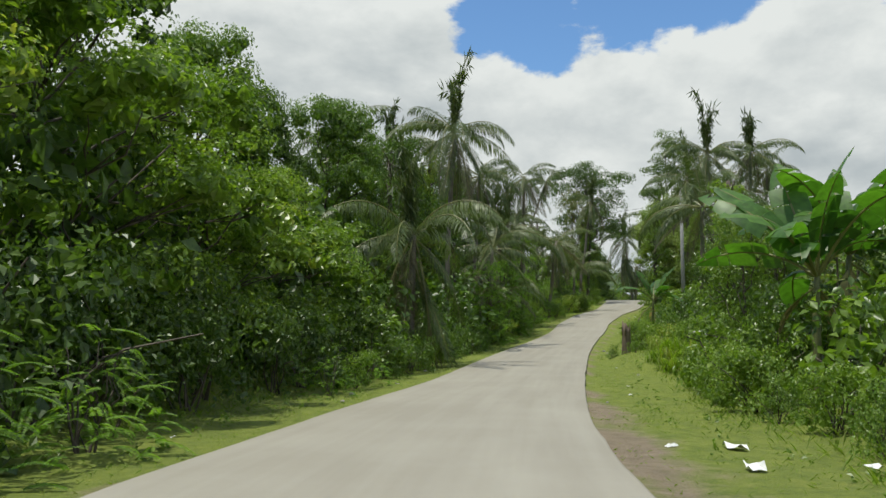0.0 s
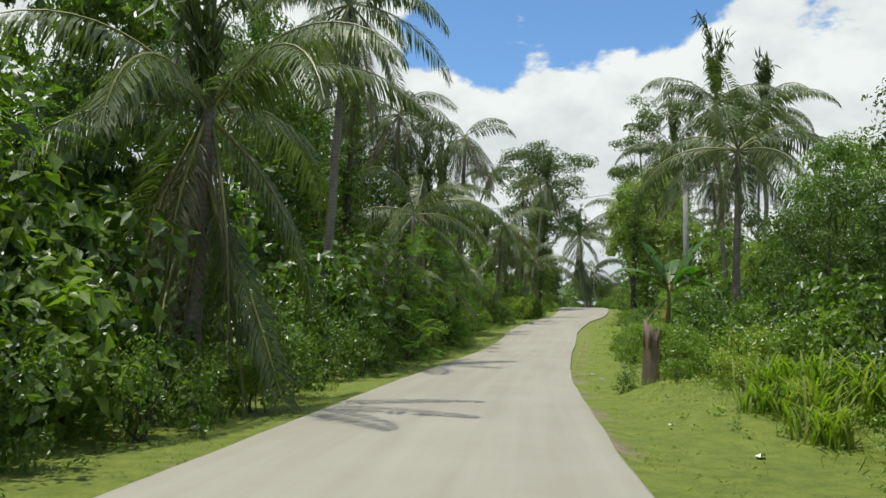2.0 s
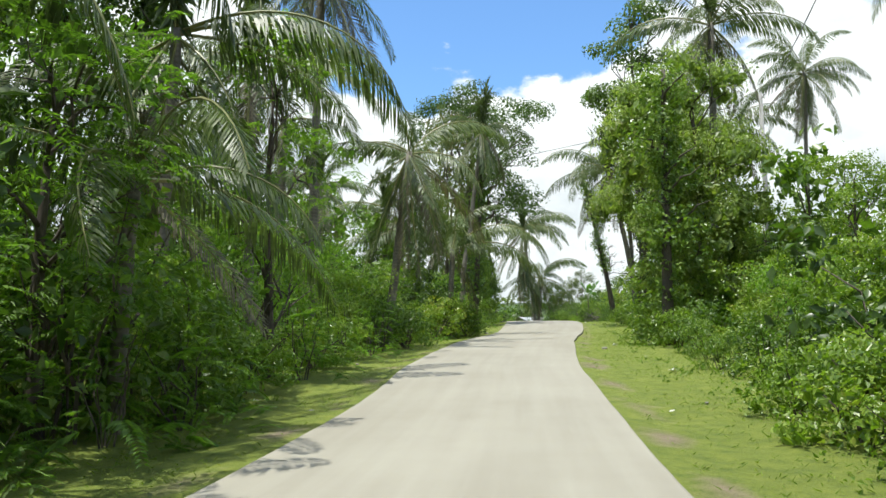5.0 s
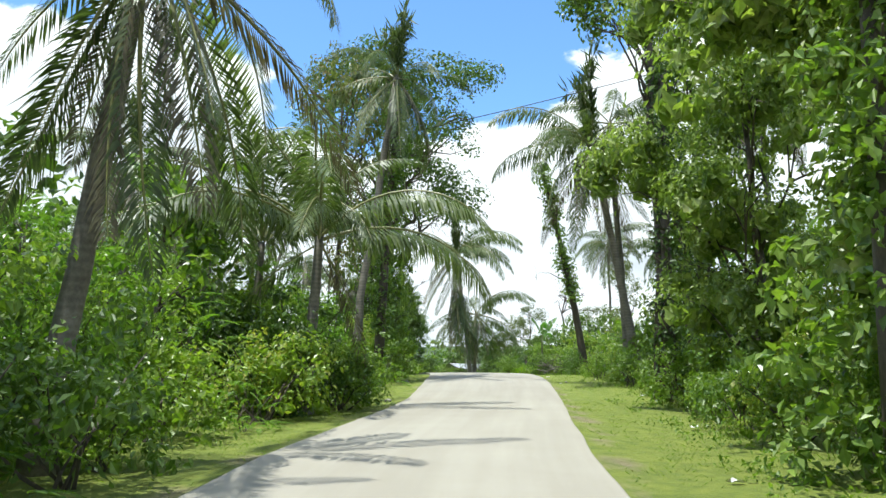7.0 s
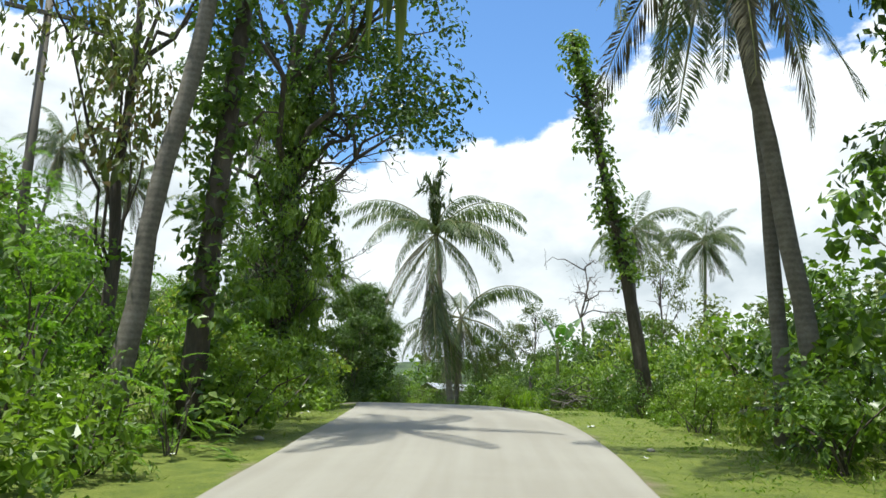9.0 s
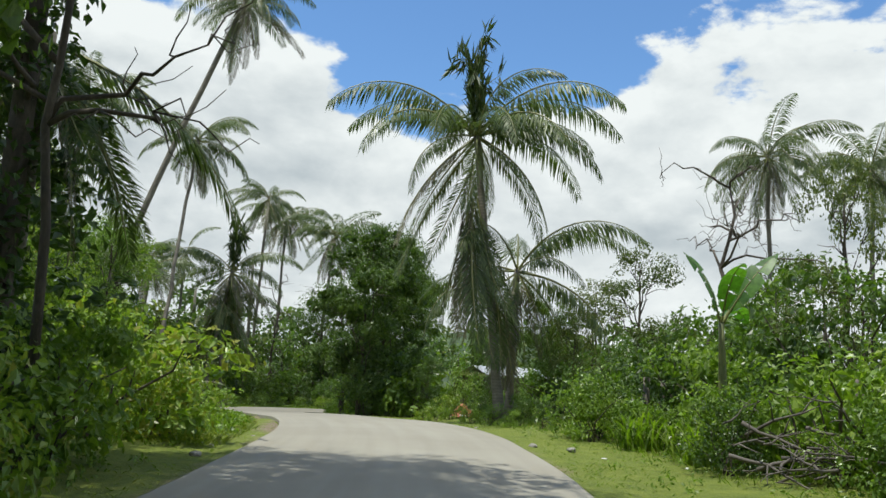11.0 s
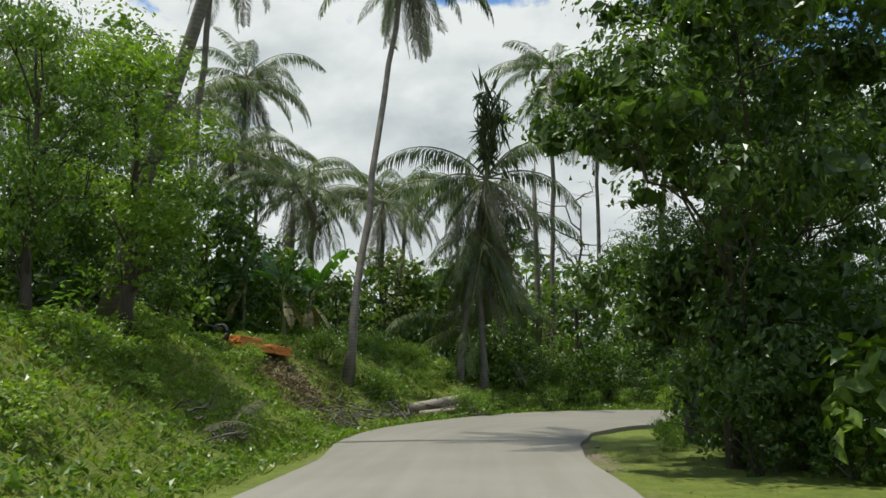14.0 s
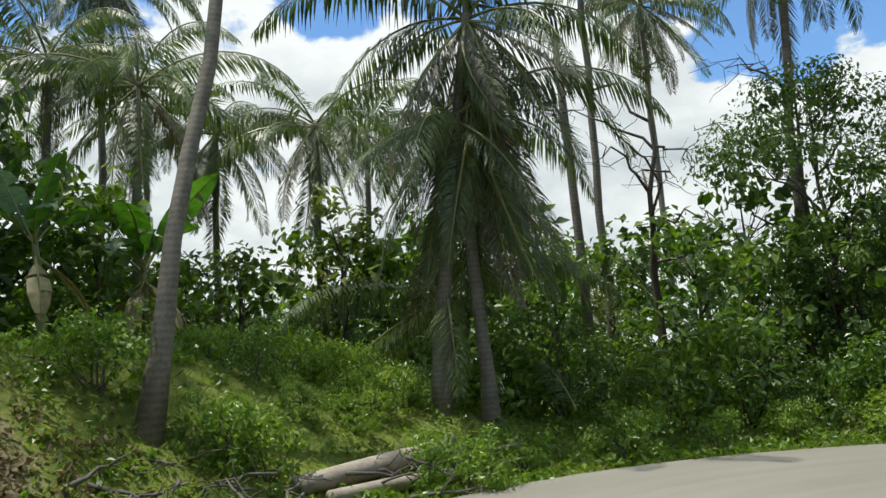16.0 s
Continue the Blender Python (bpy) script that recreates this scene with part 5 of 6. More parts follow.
for sx, sy, sh, sk in ((33.4, 116.5, 2.4, "mid"), (32.5, 117.0, 1.5, "mid"), (31.7, 119.9, 1.3, "dark"), (33.2, 119.2, 2.3, "bright"), (32.3, 121.0, 1.7, "bright"), (33.5, 122.4, 2.3, "bright"), (31.6, 126.3, 1.2, "bright"), (33.5, 114.6, 2.6, "bright"), (32.2, 127.4, 2.2, "mid"), (34.5, 127.0, 3.2, "mid"), (36.5, 124.0, 3.6, "dark"), (32.6, 128.0, 1.8, "dark"), (33.4, 130.0, 2.2, "dark"), (34.2, 126.2, 2.6, "dark"), (35.5, 131.0, 2.8, "dark"), (34.2, 149.5, 1.0, "dark"), (32.2, 149.8, 1.0, "mid"), (35.8, 148.2, 1.2, "dark"), (30.4, 142.6, 0.7, "low"), (31.3, 144.2, 0.8, "mid"), (29.6, 141.0, 0.6, "low"), (32.6, 142.8, 0.8, "low"), (33.8, 144.2, 1.0, "bright"), (30.6, 145.6, 0.9, "mid"), (36.2, 145.4, 2.6, "mid"), (36.6, 143.0, 2.8, "dark")):
    shrub(sk, sx, sy, sh, 0.9, int(sx * 7))

# ---- undergrowth and woods along both sides ----
# side, y from, y to, distance from the road's edge, height from, to, leaf kinds
UNDER = [
    (-1, 4, 14, 2.2, 1.4, 2.2, ("feather", "feather", "mid")),
    (-1, 4, 30, 3.4, 2.2, 3.2, ("dark",)),
    (-1, 21, 62, 1.9, 0.9, 2.1, ("mid", "bright", "feather", "mid")),
    (-1, 30, 62, 3.8, 2.4, 4.2, ("far", "far", "far", "mid", "far")),
    (-1, 62, 112, 1.9, 1.2, 2.1, ("bright", "mid", "feather", "bright")),
    (-1, 62, 112, 3.6, 2.4, 3.8, ("thick", "feather", "thick")),
    (1, 46, 63, 2.0, 0.8, 1.4, ("bright", "bright", "mid")),
    (1, 12, 60, 3.6, 0.8, 1.5, ("bright", "bright", "mid")),
    (1, 12, 60, 5.8, 1.6, 2.8, ("far",)),
    (1, 60, 112, 3.2, 1.0, 1.9, ("bright", "bright", "mid")),
    (1, 60, 112, 5.4, 2.2, 3.4, ("thick", "far", "thick")),
    (1, 112, 144, 4.2, 0.7, 1.3, ("bright", "mid", "dark")),
    (1, 112, 138, 6.8, 1.4, 2.2, ("far", "mid", "far")),
    (1, 148, 153, 3.1, 1.0, 1.6, ("dark", "dark", "mid")),
    (1, 149, 156, 4.8, 2.4, 4.2, ("far", "far", "dark")),
    (-1, 112, 127, 2.2, 1.4, 2.4, ("bright", "bright", "mid")),
    (-1, 112, 130, 5.0, 2.0, 3.2, ("bright", "mid", "bright")),
]
k = 0
for side, y0, y1, off, h0, h1, kinds in UNDER:
    y = y0
    while y < y1:
        r = rng(3000 + k)
        px, py = beside(y, side * (HALF + off + r.uniform(-0.3, 0.6)))
        if not (side > 0 and 33 < y < 41 and off < 5):
            kind = kinds[int(r.integers(len(kinds)))]
            shrub(kind, px, py, r.uniform(h0, h1), r.uniform(0.75, 1.05), k, into=BACK_SHRUBS if kind == "far" else None)
        y += r.uniform(1.9, 2.9)
        k += 1

WOODS = [
    (-1, 26, 60, 7.0, 5.0, 7.5, 4.0, ("far_mid", "feather", "far_mid", "far_dark")),
    (-1, 6, 60, 13.0, 8.0, 12.0, 5.0, ("far_dark", "far_mid", "far_olive")),
    (-1, 60, 112, 7.0, 3.5, 6.0, 4.2, ("airy", "far_mid", "feather", "olive", "far_mid")),
    (-1, 60, 135, 14.0, 6.0, 9.5, 5.0, ("far_olive", "far_mid", "far_dark")),
    (1, 22, 62, 9.0, 3.2, 5.0, 4.0, ("far_mid", "far_olive", "far_mid")),
    (1, 20, 62, 15.0, 4.0, 6.5, 4.6, ("far_mid", "far_dark", "far_mid")),
    (1, 20, 70, 24.0, 6.0, 8.5, 6.0, ("dist",)),
    (1, 62, 112, 9.5, 4.0, 7.0, 4.4, ("airy", "far_mid", "far_dark", "far_mid")),
    (1, 62, 125, 17.0, 6.0, 8.5, 5.0, ("far_mid", "far_olive", "far_dark")),
    (1, 112, 150, 11.0, 2.6, 4.8, 4.0, ("far_mid", "airy", "far_olive")),
    (1, 112, 154, 18.0, 4.5, 7.0, 4.6, ("far_mid", "far_dark", "far_olive")),
    (1, 112, 152, 30.0, 6.5, 9.5, 5.5, ("dist",)),
    (-1, 84, 165, 30.0, 8.0, 11.5, 6.5, ("dist",)),
    (1, 20, 148, 42.0, 8.0, 12.0, 6.5, ("dist",)),
]
for side, y0, y1, off, h0, h1, gap, kinds in WOODS:
    y = y0
    while y < y1:
        r = rng(4000 + k)
        px, py = beside(y, side * (HALF + off + r.uniform(-1.5, 1.5)))
        kind = kinds[int(r.integers(len(kinds)))]
        tree(kind, px, py, ground_z(px, py) + r.uniform(h0, h1), r.uniform(0.85, 1.1), k, into=FAR_WOODS if kind.startswith(("far", "dist")) else None)
        y += gap * r.uniform(0.8, 1.25)
        k += 1
# woods beyond the last bend
for i in range(42):
    r = rng(5000 + i)
    px, py = -24 + i * 1.85 + r.uniform(-1, 1), r.uniform(177, 206)
    kind = ("far_olive", "dist", "far_dark", "dist")[int(r.integers(4))] if py < 190 else "dist"
    tree(kind, px, py, ground_z(px, py) + r.uniform(4, 7.5), 0.9, k + i, into=FAR_WOODS)
for i in range(30):
    r = rng(5100 + i)
    px = 8 + i * 1.3
    py = (173.0 if px < 21 else 173.6) + r.uniform(-0.6, 2.5)
    shrub(("far", "dark", "mid", "far")[i % 4], px, py, r.uniform(1.4, 2.6), 1.0, i)
for i in range(26):
    r = rng(5200 + i)
    px, py = r.uniform(-10, 11), 140 + i * 1.3 + r.uniform(-1, 1)
    tree(("far_mid", "far_olive", "far_dark")[i % 3], px - 2, py, ground_z(px - 2, py) + r.uniform(4, 8), 0.95, i, into=FAR_WOODS)
for i in range(16):
    r = rng(5300 + i)
    px, py = r.uniform(9, 16), 141 + i * 2.0
    shrub(("mid", "bright", "feather", "dark")[i % 4], px - 1.5, py, r.uniform(0.7, 1.6), 1.0, i)

# thick growth behind the bank and the bend
for i in range(40):
    r = rng(5400 + i)
    px, py = r.uniform(-2, 10.5), 146 + i * 0.72
    shrub("far", px, py, r.uniform(2.0, 3.8), 1.1, i, into=BACK_SHRUBS)
for i in range(26):
    r = rng(5500 + i)
    px, py = 3 + i * 1.25, r.uniform(176, 181)
    tree(("far_dark", "far_mid", "far_olive")[i % 3], px, py, ground_z(px, py) + r.uniform(4.2, 7.2) * (1.0 if px < 20 else 0.84), 1.0, i, into=FAR_WOODS)

for i in range(24):
    r = rng(5600 + i)
    px, py = r.uniform(-14, 8.5), 147 + i * 1.25
    tree(("far_mid", "far_dark", "far_olive")[i % 3], px, py, ground_z(px, py) + r.uniform(5, 8), 0.9, i, into=FAR_WOODS)
for i, (px, py, tz, lx) in enumerate(((-2.0, 166.0, 17.0, 0.8), (4.5, 173.5, 14.5, 0.3), (0.5, 183.0, 16.5, 0.5), (-8.0, 170.0, 19.5, 1.2), (11.0, 178.5, 12.5, 0.3), (-6.0, 156.0, 16.5, 1.0), (6.0, 180.0, 13.5, 0.4))):
    palm(px, py, tz, (lx, 0), 0.16, (1, 5, 8, 6, 3), 0.0, 0.95, 60 + i)

# low leafy growth on the bank
for i in range(46):
    r = rng(5700 + i)
    px, py = beside(128 + i * 0.82, -(HALF + r.uniform(2.2, 9.5)))
    if math.hypot(px - 13.9, py - 161.6) < 2.4:
        continue
    shrub("low", px, py, r.uniform(0.35, 0.95), r.uniform(0.9, 1.5), i, into=BANK_BUSHES)
for i in range(12):
    r = rng(5800 + i)
    px, py = -3 + i * 1.1, r.uniform(168, 178)
    tree(("far_dark", "far_mid")[i % 2], px, py, ground_z(px, py) + r.uniform(5, 7), 1.0, i, into=FAR_WOODS)

# the dark inside of the first wood
for i in range(19):
    r = rng(6000 + i)
    px, py = beside(9 + i * 1.9, -(HALF + r.uniform(6.2, 7.4)))
    shrub("far", px, py, r.uniform(4.4, 6.2), 0.8, i, into=BACK_SHRUBS)

# shaded corner inside the last bend
for i, (sx, sy, sh, sk) in enumerate(((27.9, 150.2, 2.0, "dark"), (28.4, 153.0, 2.6, "dark"), (28.4, 156.0, 1.5, "dark"), (26.6, 155.2, 0.5, "bright"), (26.4, 158.6, 0.7, "bright"), (27.4, 162.8, 1.5, "bright"), (28.6, 164.4, 2.2, "mid"), (26.9, 159.6, 1.3, "mid"))):
    shrub(sk, sx, sy, sh, 0.85, 300 + i)
vine_tree(27.0, 157.3, 4.0, 0.6, "bright", (0.1, 0), 7)

# feathery growth hanging towards the road below the first rise
for i in range(8):
    r = rng(5900 + i)
    px, py = beside(49 + i * 2.1, -(HALF + r.uniform(2.4, 3.4)))
    shrub("feather", px, py, r.uniform(2.8, 4.4), 0.75, 40 + i)


def bare_tree(x, y, top, seed, girth=0.15, limbs=9):
    """A leafless tree: trunk, limbs and twigs only."""
    r = rng(7000 + seed)
    z = ground_z(x, y)
    root = new("bare_tree")
    root.location = (x, y, z)
    tagged(root, "leafless grey tree with thin bare twigs", "tree", "bare trees")
    h = top - z
    t = Pile()
    tp = branch_path(r, (0, 0, -0.3), (0.6, -0.3, h), 10, 0, 0.02)
    t.put(*tube_arrays(tp, np.linspace(girth, 0.03, 10), 7))
    part("trunk", t.mesh("bare_trunk", [M_BARK], True), root)
    for i in range(limbs):
        s = tp[int(r.integers(4, 10))]
        a = r.uniform(0, 6.28)
        e = s + np.array([math.cos(a), math.sin(a), r.uniform(0.0, 0.7)]) * r.uniform(1.6, 3.6)
        b = Pile()
        bp = branch_path(r, s, e, 7, 0.1, 0.06)
        b.put(*tube_arrays(bp, np.linspace(0.05, 0.012, 7), 5))
        for j in range(7):
            q = bp[int(r.integers(2, 7))]
            d = unit(r.normal(size=3) + unit(e - s)) * r.uniform(0.5, 1.3)
            b.put(*tube_arrays(branch_path(r, q, q + d, 5, -0.1, 0.08), np.linspace(0.016, 0.006, 5), 3))
        part("limb", b.mesh("bare_limb", [M_BARK], True), root)
    return root


bare_tree(20.9, 118.0, 13.0, 1, 0.08, 14)
bare_tree(38.2, 133.0, 11.5, 2)
bare_tree(21.8, 176.5, 11.0, 3)
bare_tree(25.6, 178.5, 10.5, 4)

# sunlit low growth along the outside of the last bend
bend = np.where((MID[:, 1] > 164.5) & (MID[:, 0] > 21) & (MID[:, 0] < 40))[0]
for i, m in enumerate(bend[::2]):
    r = rng(6100 + i)
    lat = -(HALF + r.uniform(1.3, 2.6))
    shrub(("bright", "low", "mid", "low")[i % 4], MID[m, 0] + NRM[m, 0] * lat, MID[m, 1] + NRM[m, 1] * lat, r.uniform(0.7, 1.4), r.uniform(0.8, 1.1), 70 + i)
for i in range(20):
    r = rng(6200 + i)
    shrub(("low", "bright", "mid")[i % 3], 13.6 + r.uniform(0, 3.6), 164.6 + r.uniform(0, 6.5), r.uniform(0.6, 1.4), 0.8, 90 + i)

# distant woods closing the view
for i in range(90):
    r = rng(6300 + i)
    px, py = -95 + i * 2.3 + r.uniform(-2, 2), r.uniform(206, 245)
    tree("dist", px, py, ground_z(px, py) + r.uniform(8, 12), 1.0, i, into=FAR_WOODS)
palm(17.2, 172.8, 5.4, (0.1, 0), 0.14, (0, 3, 4, 0, 0), 0.0, 0.8, 70, YOUNG)

FAR_WOODS.build("far_woods", "dense green woods standing behind the roadside growth", "woods")
BACK_SHRUBS.build("back_thicket", "tangled leafy undergrowth behind the roadside shrubs", "undergrowth")
BANK_BUSHES.build("bank_bushes", "low bright green bushes in the bank's rank grass", "undergrowth")


# ---- grass ----
def grass_mesh(name, seed, spots, length, width, lean=0.5, mat=None):
    r = rng(seed)
    n = len(spots)
    d = r.uniform(0, 6.28, n)
    along = unit(np.stack([np.cos(d) * lean, np.sin(d) * lean, np.ones(n)], 1) * r.uniform(0.6, 1.2, (n, 3)))
    up = unit(np.stack([np.cos(d + 1.5), np.sin(d + 1.5), np.full(n, 0.2)], 1))
    v, f = leaf_arrays(spots, along, up, length * r.uniform(0.5, 1.4, n), width * r.uniform(0.7, 1.3, n), 0.1)
    p = Pile()
    p.put(v, f)
    return p.mesh(name, [mat or M_GRASS])


def scatter(seed, n, off0, off1, sides, y0, y1, patch=0.0):
    """Spots beside the road, off0 to off1 metres from its edge, in uneven patches."""
    r = rng(seed)
    ok = np.where((MID[:, 1] > y0) & (MID[:, 1] < y1) & (np.arange(len(MID)) < 430))[0]
    i = r.choice(ok, n)
    u = r.random(n)
    off = off0 + (off1 - off0) * u
    s = r.choice(sides, n)
    lat = s * (HALF + off)
    j = r.uniform(-0.45, 0.45, n)
    x = MID[i, 0] + NRM[i, 0] * lat + TAN[i, 0] * j
    y = MID[i, 1] + NRM[i, 1] * lat + TAN[i, 1] * j
    clear = np.hypot(x - 13.7, (y - 162.0) * 0.8) > 1.3 * (0.6 + 0.8 * r.random(n))
    x, y = x[clear], y[clear]
    if patch:
        keep = np.array([wave(a, b, 0.55, 12) > patch * (r.random() - 0.6) for a, b in zip(x, y)])
        x, y = x[keep], y[keep]
    return np.stack([x, y, heights(x, y) - 0.02], 1)


tagged(new("verge_grass", grass_mesh("verge_grass", 901, scatter(901, 95000, 0.02, 4.0, (-1, 1), -2, 172, 1.2), 0.085, 0.014, 1.7)),
       "short sunlit grass on the road verges", "grass", kind="stuff")
tagged(new("tall_grass", grass_mesh("tall_grass", 902, scatter(902, 24000, 2.6, 6.0, (-1, 1), 4, 135, 1.0), 0.26, 0.02, 1.0)),
       "taller rough grass and weeds below the shrubs", "grass", kind="stuff")
tagged(new("bank_grass", grass_mesh("bank_grass", 903, scatter(903, 70000, 0.7, 10.5, (-1,), 122, 172), 0.24, 0.026, 1.3, M_BANK)),
       "rank green grass on the roadside bank", "grass", kind="stuff")

def weeds(name, seed, spots, n, leaf, label, size=0.14):
    r = rng(seed)
    up = spots + np.array([0, 0, 0.07])
    v, f = clump_leaves(r, up, size, n, size * 0.75, size * 0.42, 0.1)
    p = Pile()
    p.put(v, f)
    return tagged(new(name, p.mesh(name, [leaf])), label, "weeds", kind="stuff")


weeds("verge_weeds", 904, scatter(904, 2600, 1.2, 4.4, (-1, 1), 2, 135, 0.8), 8, M_LEAF["bright"], "low broad-leaved weeds among the verge grass", 0.1)
weeds("bank_weeds", 905, scatter(905, 10500, 0.9, 10.5, (-1,), 124, 171), 8, M_LEAF["bright"], "leafy creeping weeds covering the bank", 0.19)

spots = rng(906).normal(size=(300, 2)) * np.array([0.95, 1.25]) + np.array([14.3, 161.7])
weeds("dry_weeds", 906, np.column_stack([spots, heights(spots[:, 0], spots[:, 1]) - 0.03]), 10, M_BROWN_WEED, "withered brown weeds on the bare soil of the bank", 0.17)

# ---- fixed things by the road ----
M_CONC = solid_material("pole_concrete", [(0.3, (0.2, 0.2, 0.19)), (0.7, (0.36, 0.35, 0.33))], 5.0, bump=0.2)
M_POLEWOOD = solid_material("weathered_pole_wood", [(0.3, (0.06, 0.05, 0.04)), (0.7, (0.17, 0.15, 0.12))], 4.0, stretch=(1, 1, 0.15), bump=0.4)
M_CABLE = solid_material("black_cable", [(0.3, (0.012, 0.012, 0.013)), (0.7, (0.03, 0.03, 0.03))], 6.0, rough=0.6, bump=0.05)
M_CUT = solid_material("fresh_cut_wood", [(0.3, (0.46, 0.15, 0.03)), (0.55, (0.66, 0.26, 0.065)), (0.8, (0.75, 0.38, 0.14))], 3.0, stretch=(0.2, 1, 1), bump=0.3)
M_LOG = solid_material("pale_dead_wood", [(0.3, (0.16, 0.13, 0.10)), (0.55, (0.34, 0.29, 0.23)), (0.8, (0.48, 0.43, 0.36))], 3.5, stretch=(0.3, 1, 1), bump=0.5)
M_STUMP = solid_material("rotten_stump_wood", [(0.3, (0.06, 0.045, 0.03)), (0.55, (0.16, 0.12, 0.085)), (0.8, (0.28, 0.23, 0.18))], 5.0, stretch=(1, 1, 0.12), bump=0.8)
M_ROOF = solid_material("corrugated_iron", [(0.3, (0.34, 0.35, 0.35)), (0.6, (0.55, 0.56, 0.56)), (0.8, (0.36, 0.26, 0.2))], 1.2, rough=0.4, metal=0.5, bump=0.05)
M_BOARD = solid_material("hut_boards", [(0.3, (0.08, 0.065, 0.05)), (0.7, (0.22, 0.18, 0.14))], 4.0, stretch=(6, 6, 0.3), bump=0.4)
M_TARP = solid_material("faded_red_sheet", [(0.3, (0.34, 0.07, 0.04)), (0.6, (0.52, 0.14, 0.08)), (0.8, (0.6, 0.24, 0.16))], 3.0, rough=0.5, bump=0.5)
M_PAPER = solid_material("white_litter", [(0.3, (0.55, 0.55, 0.53)), (0.7, (0.82, 0.82, 0.8))], 6.0, rough=0.6, bump=0.2)
M_STONE = solid_material("grey_stone", [(0.3, (0.14, 0.13, 0.11)), (0.7, (0.36, 0.34, 0.3))], 4.0, bump=0.5)
M_BRUSH = solid_material("dead_brushwood", [(0.3, (0.05, 0.042, 0.035)), (0.7, (0.16, 0.14, 0.12))], 5.0, bump=0.4)


def tube_part(name, points, radii, mat, parent, sides=8, label=""):
    p = Pile()
    p.put(*tube_arrays(points, radii, sides))
    return part(name, p.mesh(name, [mat], True), parent, label)


def box_part(name, size, mat, parent, m, bevel=0.01):
    bm = bmesh.new()
    bmesh.ops.create_cube(bm, size=1.0)
    bmesh.ops.scale(bm, vec=size, verts=bm.verts)
    bmesh.ops.bevel(bm, geom=bm.edges[:], offset=bevel, segments=1, affect="EDGES")
    me = bpy.data.meshes.new(name)
    bm.to_mesh(me)
    bm.free()
    me.materials.append(mat)
    return part(name, me, parent, "", m)


def utility_pole(x, y, top, mat, arm, label, yaw=0.0):
    z = ground_z(x, y)
    root = new("utility_pole")
    root.matrix_basis = pose(x, y, z, 0, 0, yaw)
    tagged(root, label, "utility pole")
    h = top - z
    tube_part("pole_shaft", [(0, 0, -0.5), (0, 0, h * 0.5), (0, 0, h)], [0.17, 0.14, 0.11], mat, root, 10)
    if arm:
        box_part("crossarm", (2.2, 0.1, 0.12), M_POLEWOOD, root, pose(0, -0.12, h - 0.55))
        tube_part("brace", [(-0.6, -0.12, h - 0.6), (0, -0.1, h - 1.25)], [0.025, 0.025], M_POLEWOOD, root, 5)
        tube_part("brace", [(0.6, -0.12, h - 0.6), (0, -0.1, h - 1.25)], [0.025, 0.025], M_POLEWOOD, root, 5)
        for ix in (-0.95, -0.45, 0.95):
            tube_part("insulator", [(ix, -0.12, h - 0.5), (ix, -0.12, h - 0.42), (ix, -0.12, h - 0.3)], [0.03, 0.06, 0.035], M_CONC, root, 8)
    return root


def cable(a, b, sag, r=0.018):
    a, b = np.array(a, float), np.array(b, float)
    u = np.linspace(0, 1, 24)[:, None]
    p = a + (b - a) * u
    p[:, 2] -= 4 * sag * (u * (1 - u))[:, 0]
    t = Pile()
    t.put(*tube_arrays(p, np.full(24, r), 5))
    return tagged(new("overhead_cable", t.mesh("overhead_cable", [M_CABLE], True)), "thin black overhead cable strung between poles", "cable")


utility_pole(18.5, 62.9, 11.2, M_CONC, False, "grey concrete utility pole standing among roadside shrubs")
utility_pole(33.0, 92.0, 15.6, M_CONC, False, "grey concrete utility pole rising from the woods")
utility_pole(13.0, 112.0, 14.4, M_POLEWOOD, True, "weathered wooden utility pole with a crossarm", 15)
cable((18.5, 62.9, 10.7), (33.0, 92.0, 15.2), 0.5)
cable((13.0, 112.0, 14.1), (33.0, 92.0, 15.2), 0.4)


def broken_stump(x, y, h, r0):
    r = rng(71)
    root = new("broken_stump")
    root.location = (x, y, ground_z(x, y))
    tagged(root, "rotten broken palm stump with a jagged top", "stump")
    n = 14
    for ring in range(1):
        verts, faces = [], []
        for k, zz in enumerate((-0.2, h * 0.35, h * 0.7, h)):
            for i in range(n):
                a = 2 * math.pi * i / n
                rr = r0 * (1.1 - 0.08 * k) * (1 + 0.09 * math.sin(3 * a + k))
                jag = -0.22 * math.cos(a) + r.uniform(-0.12, 0.06) if k == 3 else 0
                verts.append((rr * math.cos(a) * 1.25, rr * math.sin(a), zz + jag))
        for k in range(3):
            for i in range(n):
                j = (i + 1) % n
                faces.append((k * n + i, k * n + j, (k + 1) * n + j, (k + 1) * n + i))
        verts.append((0, 0, h * 0.75))
        faces += [(3 * n + i, 3 * n + (i + 1) % n, 4 * n) for i in range(n)]
        part("stump_wood", mesh_of("stump_wood", verts, faces, [M_STUMP], True), root)
    for i in range(5):
        a = r.uniform(0, 6.28)
        tube_part("splinter", [(r0 * math.cos(a), r0 * math.sin(a), h * 0.6), (r0 * 1.15 * math.cos(a), r0 * 1.1 * math.sin(a), h * 0.85), (r0 * 1.2 * math.cos(a), r0 * math.sin(a), h * r.uniform(0.95, 1.1))], [0.05, 0.035, 0.01], M_STUMP, root, 5)
    return root


broken_stump(9.0, 40.3, 1.4, 0.17)


